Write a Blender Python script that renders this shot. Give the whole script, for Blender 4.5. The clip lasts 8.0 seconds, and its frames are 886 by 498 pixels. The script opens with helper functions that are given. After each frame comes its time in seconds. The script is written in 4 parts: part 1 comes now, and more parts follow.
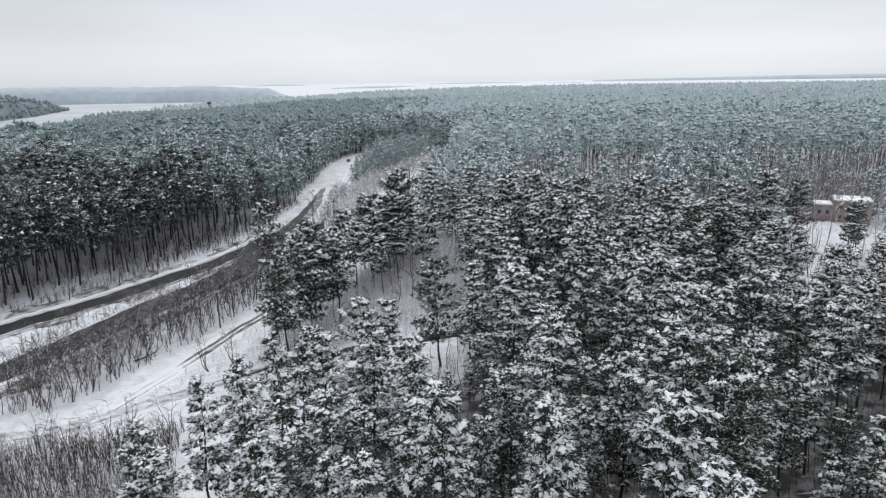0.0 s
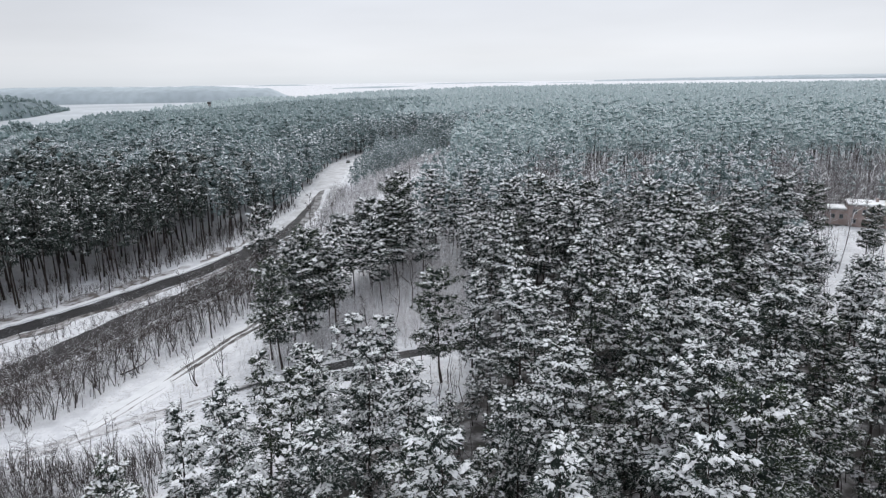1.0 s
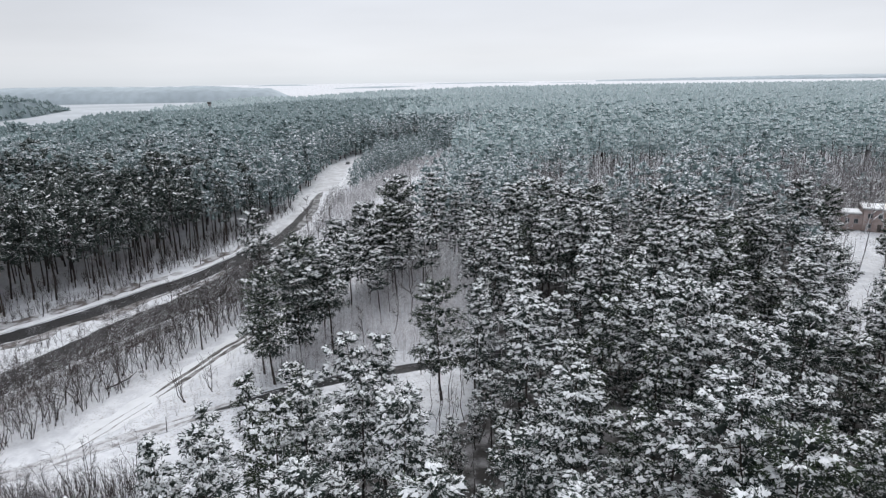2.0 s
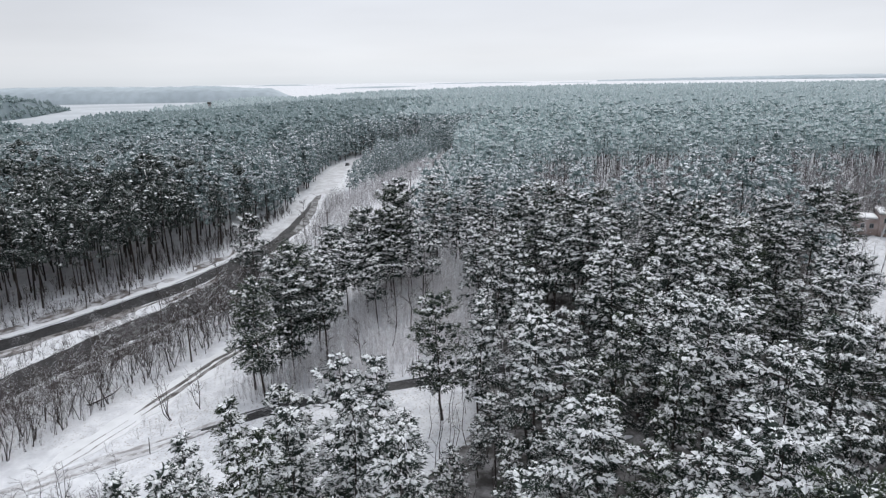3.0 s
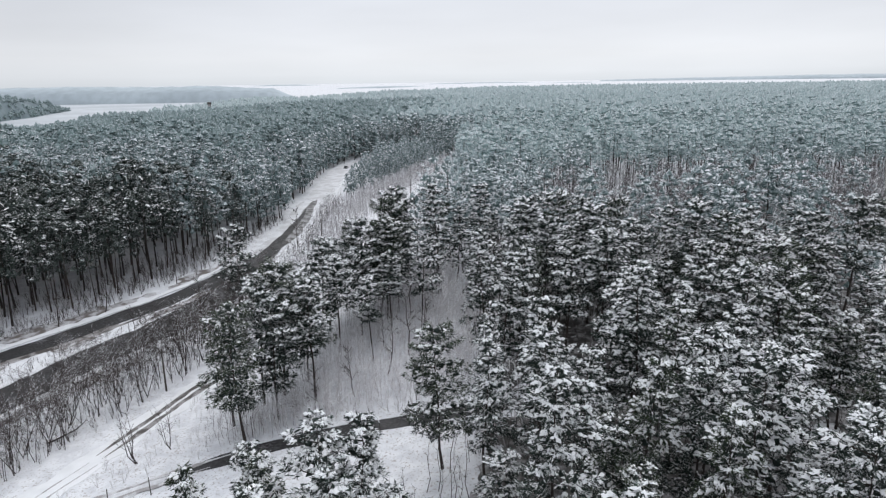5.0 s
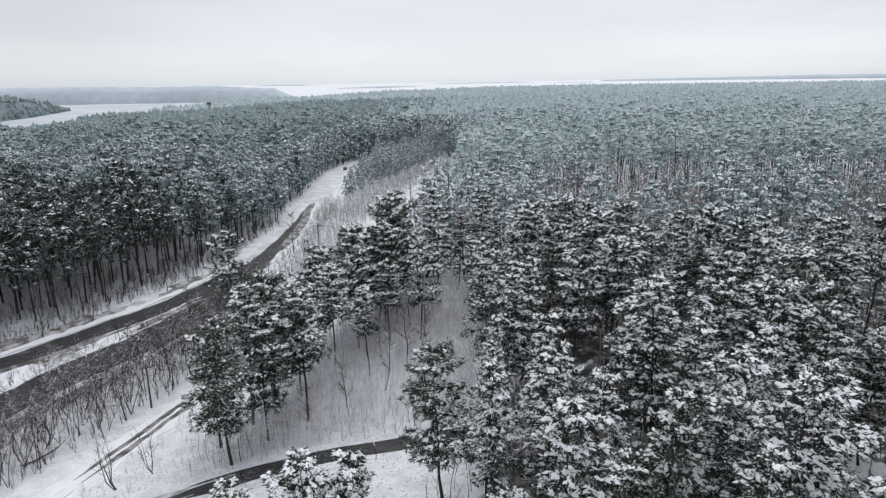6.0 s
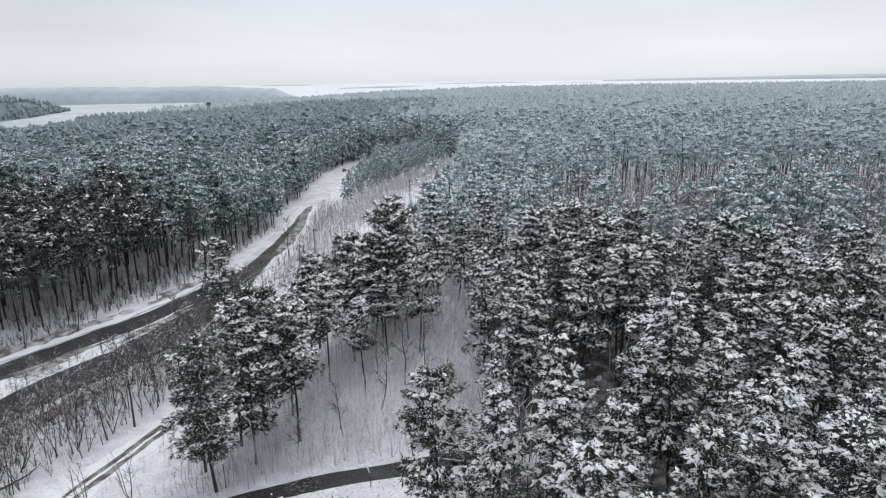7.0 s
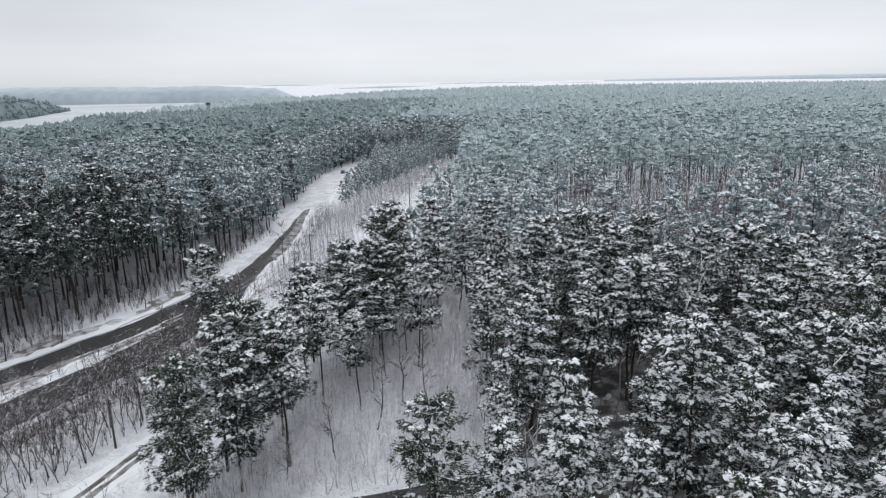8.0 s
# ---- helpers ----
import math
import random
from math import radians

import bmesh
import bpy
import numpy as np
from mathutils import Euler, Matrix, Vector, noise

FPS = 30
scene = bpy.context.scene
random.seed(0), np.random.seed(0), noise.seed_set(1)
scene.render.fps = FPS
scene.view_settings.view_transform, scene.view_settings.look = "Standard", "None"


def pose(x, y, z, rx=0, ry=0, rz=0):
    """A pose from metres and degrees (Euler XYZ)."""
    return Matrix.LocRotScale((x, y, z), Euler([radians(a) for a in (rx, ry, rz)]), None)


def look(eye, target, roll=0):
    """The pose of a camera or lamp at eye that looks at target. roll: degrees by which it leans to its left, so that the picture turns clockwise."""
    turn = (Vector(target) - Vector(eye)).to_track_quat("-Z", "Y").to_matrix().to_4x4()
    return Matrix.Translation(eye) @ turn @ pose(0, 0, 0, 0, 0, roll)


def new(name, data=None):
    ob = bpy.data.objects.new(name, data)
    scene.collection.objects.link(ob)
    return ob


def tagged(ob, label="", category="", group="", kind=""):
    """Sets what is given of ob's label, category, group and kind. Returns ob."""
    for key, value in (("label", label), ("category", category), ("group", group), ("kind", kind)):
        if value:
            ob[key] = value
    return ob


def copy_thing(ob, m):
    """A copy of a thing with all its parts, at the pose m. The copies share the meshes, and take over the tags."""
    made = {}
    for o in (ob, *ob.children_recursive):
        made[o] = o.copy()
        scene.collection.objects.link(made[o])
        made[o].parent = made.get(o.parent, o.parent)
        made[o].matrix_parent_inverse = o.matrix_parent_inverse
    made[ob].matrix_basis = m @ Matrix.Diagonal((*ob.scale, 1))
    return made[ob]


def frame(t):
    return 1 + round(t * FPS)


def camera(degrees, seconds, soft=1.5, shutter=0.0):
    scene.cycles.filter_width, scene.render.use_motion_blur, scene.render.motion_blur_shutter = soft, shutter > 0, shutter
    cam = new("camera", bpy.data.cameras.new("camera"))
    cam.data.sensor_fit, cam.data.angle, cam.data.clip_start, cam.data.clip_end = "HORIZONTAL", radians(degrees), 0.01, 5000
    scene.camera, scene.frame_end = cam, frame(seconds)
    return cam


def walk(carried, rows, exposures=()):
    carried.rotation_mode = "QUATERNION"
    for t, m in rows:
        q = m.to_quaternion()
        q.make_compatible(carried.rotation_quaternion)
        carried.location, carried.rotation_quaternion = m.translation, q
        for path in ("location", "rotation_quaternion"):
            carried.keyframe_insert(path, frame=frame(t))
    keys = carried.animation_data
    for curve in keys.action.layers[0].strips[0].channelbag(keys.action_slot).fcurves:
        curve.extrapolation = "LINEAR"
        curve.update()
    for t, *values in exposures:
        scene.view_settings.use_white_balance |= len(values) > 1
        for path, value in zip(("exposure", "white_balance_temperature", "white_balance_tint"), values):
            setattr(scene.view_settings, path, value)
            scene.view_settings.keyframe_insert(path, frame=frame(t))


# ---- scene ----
cam = camera(68.0, 8.0, soft=1.25)
PATH = [
    (0.0, 0.0, 0.00, 52.0, 75.67, 0.80, 0.658),
    (1.0, 0.0, 6.00, 52.0, 75.67, 0.80, 0.778),
    (2.0, 0.0, 12.00, 52.0, 75.67, 0.80, 0.892),
    (3.0, 0.0, 18.00, 52.0, 75.67, 0.80, 1.001),
    (4.0, 0.0, 24.00, 52.0, 75.67, 0.80, 1.104),
    (5.0, 0.0, 30.00, 52.0, 75.67, 0.80, 1.202),
    (6.0, 0.0, 36.00, 52.0, 75.67, 0.80, 1.295),
    (7.0, 0.0, 42.00, 52.0, 75.67, 0.80, 1.383),
    (8.0, 0.0, 48.00, 52.0, 75.67, 0.80, 1.465),
]
walk(cam, [(t, pose(*p)) for t, *p in PATH])

# ---- light: an even winter overcast ----
world = bpy.data.worlds.new("overcast")
scene.world = world
world.use_nodes = True
COOL = (0.985, 1.0, 1.035)
wn, wl = world.node_tree.nodes, world.node_tree.links
wn.clear()
w_out = wn.new("ShaderNodeOutputWorld")
w_mix = wn.new("ShaderNodeMixShader")
w_sky = wn.new("ShaderNodeTexSky")
w_sky.sky_type = "NISHITA"
w_sky.sun_disc = False
w_sky.sun_elevation, w_sky.sun_rotation = radians(47), radians(12)
w_clear = wn.new("ShaderNodeBackground")
w_clear.inputs["Strength"].default_value = 0.1
w_cloud = wn.new("ShaderNodeBackground")
w_cloud.inputs["Strength"].default_value = 1.0
w_mix.inputs[0].default_value = 0.98
w_co = wn.new("ShaderNodeTexCoord")
w_sep = wn.new("ShaderNodeSeparateXYZ")
w_ramp = wn.new("ShaderNodeValToRGB")
w_ramp.color_ramp.elements[0].position = 0.0
w_ramp.color_ramp.elements[0].color = (0.74, 0.77, 0.79, 1)
w_ramp.color_ramp.elements[1].position = 1.0
w_ramp.color_ramp.elements[1].color = (1.30, 1.33, 1.38, 1)
for at, col in ((0.012, (0.81, 0.832, 0.85, 1)), (0.035, (0.83, 0.842, 0.856, 1)), (0.08, (0.765, 0.78, 0.806, 1)), (0.16, (0.715, 0.738, 0.78, 1)), (0.3, (0.86, 0.88, 0.92, 1))):
    e = w_ramp.color_ramp.elements.new(at)
    e.color = col
for e in w_ramp.color_ramp.elements:
    e.color = (e.color[0] * COOL[0], e.color[1] * COOL[1], e.color[2] * COOL[2], 1)
w_map = wn.new("ShaderNodeMapping")
w_map.inputs["Scale"].default_value = (1.6, 1.6, 9.0)
w_noise = wn.new("ShaderNodeTexNoise")
w_noise.inputs["Scale"].default_value = 1.3
w_noise.inputs["Detail"].default_value = 4.0
w_var = wn.new("ShaderNodeMapRange")
w_var.inputs["From Min"].default_value, w_var.inputs["From Max"].default_value = 0.3, 0.7
w_var.inputs["To Min"].default_value, w_var.inputs["To Max"].default_value = 0.94, 1.06
w_mul = wn.new("ShaderNodeVectorMath")
w_mul.operation = "SCALE"
wl.new(w_co.outputs["Generated"], w_sep.inputs[0])
wl.new(w_sep.outputs["Z"], w_ramp.inputs[0])
wl.new(w_co.outputs["Generated"], w_map.inputs[0])
wl.new(w_map.outputs[0], w_noise.inputs["Vector"])
wl.new(w_noise.outputs[0], w_var.inputs["Value"])
wl.new(w_ramp.outputs[0], w_mul.inputs[0])
w_dot = wn.new("ShaderNodeVectorMath")
w_dot.operation = "DOT_PRODUCT"
w_dot.inputs[1].default_value = (0.14, 0.985, 0.1)
w_glow = wn.new("ShaderNodeMapRange")
w_glow.interpolation_type = "SMOOTHSTEP"
w_glow.inputs["From Min"].default_value, w_glow.inputs["From Max"].default_value = 0.75, 1.0
w_glow.inputs["To Min"].default_value, w_glow.inputs["To Max"].default_value = 0.93, 1.05
w_even = wn.new("ShaderNodeMath")
w_even.operation = "MULTIPLY"
wl.new(w_co.outputs["Generated"], w_dot.inputs[0])
wl.new(w_dot.outputs["Value"], w_glow.inputs["Value"])
wl.new(w_var.outputs[0], w_even.inputs[0])
wl.new(w_glow.outputs[0], w_even.inputs[1])
wl.new(w_even.outputs[0], w_mul.inputs["Scale"])
wl.new(w_mul.outputs[0], w_cloud.inputs["Color"])
wl.new(w_sky.outputs[0], w_clear.inputs["Color"])
wl.new(w_clear.outputs[0], w_mix.inputs[1])
wl.new(w_cloud.outputs[0], w_mix.inputs[2])
wl.new(w_mix.outputs[0], w_out.inputs[0])

sun = new("sun", bpy.data.lights.new("sun", "SUN"))
sun.data.energy, sun.data.angle, sun.data.color = 1.25, radians(45), (1.0, 0.98, 0.95)
sun.matrix_world = look((30, 145, 160), (0, 0, 0))
scene.view_settings.exposure = 0.0


# ---- materials ----
def material(name, rough=0.8, metal=0.0, spec=0.3):
    m = bpy.data.materials.new(name)
    m.use_nodes = True
    b = m.node_tree.nodes["Principled BSDF"]
    b.inputs["Roughness"].default_value = rough
    b.inputs["Metallic"].default_value = metal
    b.inputs["Specular IOR Level"].default_value = spec
    return m, m.node_tree.nodes, m.node_tree.links, b


def noise_node(n, l, scale, detail=4.0, squash=None):
    geo = n.new("ShaderNodeNewGeometry")
    tex = n.new("ShaderNodeTexNoise")
    tex.inputs["Scale"].default_value = scale
    tex.inputs["Detail"].default_value = detail
    if squash:
        mp = n.new("ShaderNodeMapping")
        mp.inputs["Scale"].default_value = squash
        l.new(geo.outputs["Position"], mp.inputs[0])
        l.new(mp.outputs[0], tex.inputs["Vector"])
    else:
        l.new(geo.outputs["Position"], tex.inputs["Vector"])
    return tex.outputs[0]


def step_node(n, l, value, low, high, a=0.0, b=1.0):
    r = n.new("ShaderNodeMapRange")
    r.interpolation_type = "SMOOTHSTEP"
    r.inputs["From Min"].default_value, r.inputs["From Max"].default_value = low, high
    r.inputs["To Min"].default_value, r.inputs["To Max"].default_value = a, b
    l.new(value, r.inputs["Value"])
    return r.outputs[0]


def mix_node(n, l, fac, a, b):
    m = n.new("ShaderNodeMix")
    m.data_type = "RGBA"
    if isinstance(fac, float):
        m.inputs[0].default_value = fac
    else:
        l.new(fac, m.inputs[0])
    for sock, v in ((m.inputs[6], a), (m.inputs[7], b)):
        if isinstance(v, tuple):
            sock.default_value = (*v, 1)
        else:
            l.new(v, sock)
    return m.outputs[2]


def times(n, l, a, b):
    m = n.new("ShaderNodeMath")
    m.operation = "MULTIPLY"
    for sock, v in ((m.inputs[0], a), (m.inputs[1], b)):
        if isinstance(v, float):
            sock.default_value = v
        else:
            l.new(v, sock)
    return m.outputs[0]


def bump(n, l, b, height, strength=0.4, distance=0.05):
    k = n.new("ShaderNodeBump")
    k.inputs["Strength"].default_value, k.inputs["Distance"].default_value = strength, distance
    l.new(height, k.inputs["Height"])
    l.new(k.outputs[0], b.inputs["Normal"])


def two_tone(name, a, b, scale, rough=0.8, metal=0.0, low=0.4, high=0.6, relief=0.3, squash=None, fine=None):
    m, n, l, s = material(name, rough, metal)
    big = noise_node(n, l, scale, 5.0, squash)
    col = mix_node(n, l, step_node(n, l, big, low, high), a, b)
    small = noise_node(n, l, fine or scale * 9, 3.0)
    col = mix_node(n, l, step_node(n, l, small, 0.3, 0.7, 0.0, 0.35), col, tuple(c * 0.6 for c in a))
    l.new(col, s.inputs["Base Color"])
    bump(n, l, s, small, relief)
    return m


def upward(n, l, low, high):
    geo = n.new("ShaderNodeNewGeometry")
    sep = n.new("ShaderNodeSeparateXYZ")
    l.new(geo.outputs["Normal"], sep.inputs[0])
    return step_node(n, l, sep.outputs["Z"], low, high)


SNOW = (0.895, 0.905, 0.92)


def snowy(name, dark, light, low, high, share, scale, rough=0.85, white=None, laden=0.0):
    """Bark, needles or twigs with snow caught on what faces up."""
    m, n, l, s = material(name, rough, 0.0, 0.2)
    geo = n.new("ShaderNodeNewGeometry")
    fine = noise_node(n, l, scale * 3.1, 3.0)
    tone = mix_node(n, l, geo.outputs["Random Per Island"], dark, light)
    col = mix_node(n, l, step_node(n, l, fine, 0.35, 0.65, 0.0, 0.6), tone, dark)
    catch = step_node(n, l, noise_node(n, l, scale, 4.0), 0.62 - share * 0.5, 0.74 - share * 0.5)
    up = upward(n, l, low, high)
    col = mix_node(n, l, times(n, l, catch, up), col, white or SNOW)
    if laden:
        # some sprays carry a full load of snow, more of them on some trees than on others
        tree = step_node(n, l, noise_node(n, l, 0.11, 2.0), 0.36, 0.64, laden * 0.55, laden * 1.3)
        more = n.new("ShaderNodeMath")
        more.operation = "LESS_THAN"
        l.new(geo.outputs["Random Per Island"], more.inputs[0])
        l.new(tree, more.inputs[1])
        load = times(n, l, more.outputs[0], step_node(n, l, noise_node(n, l, scale * 0.7, 3.0), 0.36, 0.5, 0.1, 1.0))
        col = mix_node(n, l, load, col, white or SNOW)
    l.new(col, s.inputs["Base Color"])
    return m


def snow_material(name, tint=SNOW):
    m, n, l, s = material(name, 0.75, 0.0, 0.25)
    a = noise_node(n, l, 0.35, 5.0)
    col = mix_node(n, l, step_node(n, l, a, 0.35, 0.65), tuple(c * 0.9 for c in tint), tint)
    l.new(col, s.inputs["Base Color"])
    bump(n, l, s, noise_node(n, l, 5.0, 4.0), 0.35, 0.08)
    return m


def ground_material():
    """Snow with leaf litter, dry grass and earth showing through it here and there."""
    m, n, l, s = material("snow_ground", 0.8, 0.0, 0.25)
    big = noise_node(n, l, 0.06, 5.0)
    mid = noise_node(n, l, 0.5, 6.0)
    fine = noise_node(n, l, 3.0, 6.0)
    white = mix_node(n, l, step_node(n, l, mid, 0.3, 0.7), (0.56, 0.57, 0.6), (0.7, 0.71, 0.735))
    litter = mix_node(n, l, step_node(n, l, fine, 0.35, 0.65), (0.13, 0.112, 0.1), (0.3, 0.27, 0.25))
    grass = times(n, l, step_node(n, l, fine, 0.54, 0.67), step_node(n, l, big, 0.4, 0.62, 0.08, 0.8))
    l.new(mix_node(n, l, grass, white, litter), s.inputs["Base Color"])
    bump(n, l, s, mid, 0.5, 0.3)
    return m


def asphalt_material():
    m, n, l, s = material("wet_asphalt", 0.6, 0.0, 0.3)
    big = noise_node(n, l, 0.18, 5.0)
    fine = noise_node(n, l, 2.5, 6.0)
    col = mix_node(n, l, step_node(n, l, fine, 0.3, 0.7), (0.014, 0.014, 0.015), (0.042, 0.041, 0.043))
    slush = times(n, l, step_node(n, l, big, 0.5, 0.75), step_node(n, l, fine, 0.45, 0.65, 0.0, 0.6))
    l.new(mix_node(n, l, slush, col, (0.4, 0.4, 0.42)), s.inputs["Base Color"])
    l.new(step_node(n, l, big, 0.3, 0.7, 0.5, 0.85), s.inputs["Roughness"])
    bump(n, l, s, fine, 0.25, 0.03)
    return m


M_GROUND = ground_material()
# litter whose dark brown also stands in for shade under the trees
M_SHADED_LITTER = two_tone("shaded_needle_litter", (0.07, 0.065, 0.062), (0.36, 0.35, 0.355), 0.45, 0.9, low=0.4, high=0.68, relief=0.5, fine=3.0)
M_SNOW = snow_material("snow")
M_BANK = snow_material("trodden_snow", (0.71, 0.72, 0.74))
M_ROADSNOW = two_tone("packed_road_snow", (0.5, 0.5, 0.52), (0.66, 0.67, 0.695), 0.25, 0.7)
M_ASPHALT = asphalt_material()
M_RUT = two_tone("muddy_wheel_rut", (0.07, 0.062, 0.058), (0.3, 0.29, 0.29), 0.5, 0.6)
M_WETSLUSH = two_tone("wet_slush", (0.06, 0.058, 0.058), (0.32, 0.32, 0.33), 0.5, 0.6)
M_SLUSH = two_tone("grey_slush", (0.3, 0.29, 0.29), (0.6, 0.6, 0.62), 0.7, 0.6)
M_NEEDLE = snowy("pine_needles", (0.02, 0.033, 0.027), (0.056, 0.082, 0.068), 0.05, 0.7, 0.2, 4.6, laden=0.1)
# darker copy of the needles, with shade inside the crown put into it
M_INNER_SHADE = snowy("shaded_inner_needles", (0.02, 0.029, 0.025), (0.045, 0.059, 0.051), 0.15, 0.75, 0.16, 4.6)
# middle-distance inner needles, with air haze mixed into the colour
M_INNER_MID = snowy("lightly_hazed_inner_needles", (0.1, 0.148, 0.147), (0.175, 0.24, 0.239), 0.1, 0.7, 0.3, 3.2, white=(0.74, 0.77, 0.8))
M_NEEDLE_DARK = snowy("dark_pine_needles", (0.013, 0.022, 0.020), (0.042, 0.062, 0.057), 0.05, 0.7, 0.2, 4.0, laden=0.12)
M_NEEDLE_GREEN = snowy("green_pine_needles", (0.026, 0.04, 0.022), (0.072, 0.096, 0.055), 0.1, 0.7, 0.18, 4.6, laden=0.06)
# needles and snow paling to blue-grey with distance: air haze put into colour
M_NEEDLE_MID = snowy("hazed_pine_needles", (0.12, 0.19, 0.187), (0.22, 0.318, 0.315), 0.0, 0.65, 0.42, 3.2, white=(0.7, 0.74, 0.76), laden=0.4)
M_NEEDLE_FRINGE = snowy("lightly_hazed_pine_needles", (0.06, 0.094, 0.093), (0.12, 0.17, 0.168), 0.05, 0.7, 0.3, 3.2, white=(0.76, 0.79, 0.82), laden=0.25)
M_NEEDLE_HAZE = snowy("slate_hazed_pine_needles", (0.165, 0.244, 0.242), (0.25, 0.345, 0.343), 0.0, 0.65, 0.3, 1.8, white=(0.5, 0.545, 0.56), laden=0.34)
M_NEEDLE_PALE_HAZE = snowy("pale_hazed_pine_needles", (0.345, 0.465, 0.46), (0.445, 0.57, 0.565), 0.0, 0.65, 0.36, 1.8, white=(0.66, 0.71, 0.725), laden=0.34)
M_INNER_HAZE = snowy("pale_hazed_inner_needles", (0.24, 0.325, 0.322), (0.34, 0.43, 0.427), 0.0, 0.65, 0.36, 1.8, white=(0.6, 0.63, 0.65))
M_INNER_SLATE_HAZE = snowy("slate_hazed_inner_needles", (0.14, 0.2, 0.2), (0.21, 0.282, 0.281), 0.0, 0.65, 0.3, 1.8, white=(0.48, 0.52, 0.535))
M_SNOW_SLATE_HAZE = snow_material("slate_hazed_snow", (0.5, 0.545, 0.56))
M_NEEDLE_FAR = snowy("far_hazed_pine_needles", (0.34, 0.43, 0.435), (0.44, 0.53, 0.535), 0.0, 0.8, 0.36, 0.9, white=(0.56, 0.592, 0.61), laden=0.3)
M_INNER_FAR = snowy("far_hazed_inner_needles", (0.31, 0.39, 0.394), (0.4, 0.48, 0.484), 0.0, 0.8, 0.36, 0.9, white=(0.56, 0.6, 0.615))
M_SNOW_FAR_HAZE = snow_material("far_hazed_snow", (0.56, 0.592, 0.61))
M_SNOW_PALE_HAZE = snow_material("pale_hazed_snow", (0.6, 0.645, 0.66))
M_SNOW_LIGHT_HAZE = snow_material("lightly_hazed_snow", (0.84, 0.86, 0.885))
# the headland's blue-grey has haze painted in
M_HEADLAND_HAZE = two_tone("hazed_lakeside_woods", (0.135, 0.175, 0.192), (0.19, 0.235, 0.252), 0.01, 0.95, relief=0.0)
M_BARK = snowy("pine_bark", (0.028, 0.024, 0.023), (0.075, 0.058, 0.05), 0.3, 0.7, 0.5, 3.0)
M_TWIG = snowy("frosted_twigs", (0.48, 0.455, 0.466), (0.78, 0.765, 0.778), 0.0, 0.5, 0.7, 2.0)
M_TWIG_MID = snowy("grey_twigs", (0.2, 0.187, 0.192), (0.53, 0.512, 0.524), 0.0, 0.5, 0.6, 2.0)
M_TWIG_GREY = snowy("grey_brown_twigs", (0.11, 0.1, 0.102), (0.27, 0.252, 0.26), 0.2, 0.7, 0.35, 2.0)
M_TWIG_DARK = snowy("dark_twigs", (0.035, 0.029, 0.028), (0.11, 0.093, 0.09), 0.3, 0.8, 0.3, 2.0)
M_DIRTY = two_tone("dirty_snow_with_dead_grass", (0.15, 0.132, 0.124), (0.54, 0.54, 0.56), 0.55, 0.85, low=0.38, high=0.62, relief=0.5, fine=4.0)
M_ICE = two_tone("lake_ice", (0.4, 0.43, 0.46), (0.5, 0.53, 0.56), 0.004, 0.5, relief=0.05, fine=0.05)
M_BRICK = two_tone("pale_red_brick", (0.34, 0.265, 0.245), (0.45, 0.37, 0.35), 0.6, 0.9)
M_CONCRETE = two_tone("grey_concrete", (0.25, 0.24, 0.24), (0.36, 0.35, 0.34), 0.8, 0.85)
M_POLE = two_tone("weathered_pole", (0.06, 0.052, 0.048), (0.13, 0.115, 0.105), 1.5, 0.85, squash=(4, 4, 0.4))
M_STEEL = two_tone("galvanised_steel", (0.3, 0.31, 0.32), (0.42, 0.43, 0.44), 3.0, 0.45, 0.8)
# pale blue-grey hills: the haze before them is part of this colour
M_FAR_HAZE = two_tone("hazed_wooded_hills", (0.4, 0.455, 0.49), (0.43, 0.485, 0.52), 0.004, 0.95, relief=0.0)
M_PAINT = two_tone("dark_car_paint", (0.03, 0.032, 0.037), (0.045, 0.047, 0.052), 2.0, 0.3)
M_RUBBER = two_tone("tyre_rubber", (0.02, 0.02, 0.02), (0.04, 0.04, 0.04), 4.0, 0.9)
M_GLASS, _n, _l, _b = material("dark_window_glass", 0.08, 0.0, 0.5)
_b.inputs["Base Color"].default_value = (0.03, 0.035, 0.04, 1)
M_LAMP, _n, _l, _b = material("lamp_lens", 0.2, 0.0, 0.5)
_b.inputs["Base Color"].default_value = (0.75, 0.72, 0.65, 1)

# ---- plan ----
rng = np.random.default_rng(11)
MAIN_ROAD = [(-150, -10), (-120, 48), (-99, 90), (-86, 113), (-79, 128), (-70.5, 145), (-63.5, 154), (-58.7, 163), (-54.3, 176.5), (-52, 193), (-49.8, 213), (-50.5, 238), (-52.8, 258), (-55.5, 302), (-58, 340), (-58.5, 360), (-56, 381), (-50.5, 405), (-38, 430), (-20, 450)]
LEFT_LANE = [(-163, 20), (-130, 80), (-113, 115), (-101, 136), (-92.5, 144), (-83, 153.5), (-74.5, 162.5), (-67, 171), (-61.5, 179.5), (-56.5, 190), (-53, 201)]
SIDE_ROAD = [(-118, 82), (-90, 86), (-70, 88.2), (-61, 90), (-55, 93.5), (-48, 98.5), (-42, 102), (-35, 106.3), (-27, 110), (-18, 112.8), (-11, 114), (-5, 115), (2, 116.3), (18.0, 118.5), (40.0, 119.0), (65.9, 123.9), (83.6, 139.4), (96.3, 165.6)]
TRACK = [(-57, 94), (-53.5, 103), (-50, 112.5), (-47.4, 120.9), (-44.5, 129.4), (-41.5, 135.7), (-39.2, 143.5)]


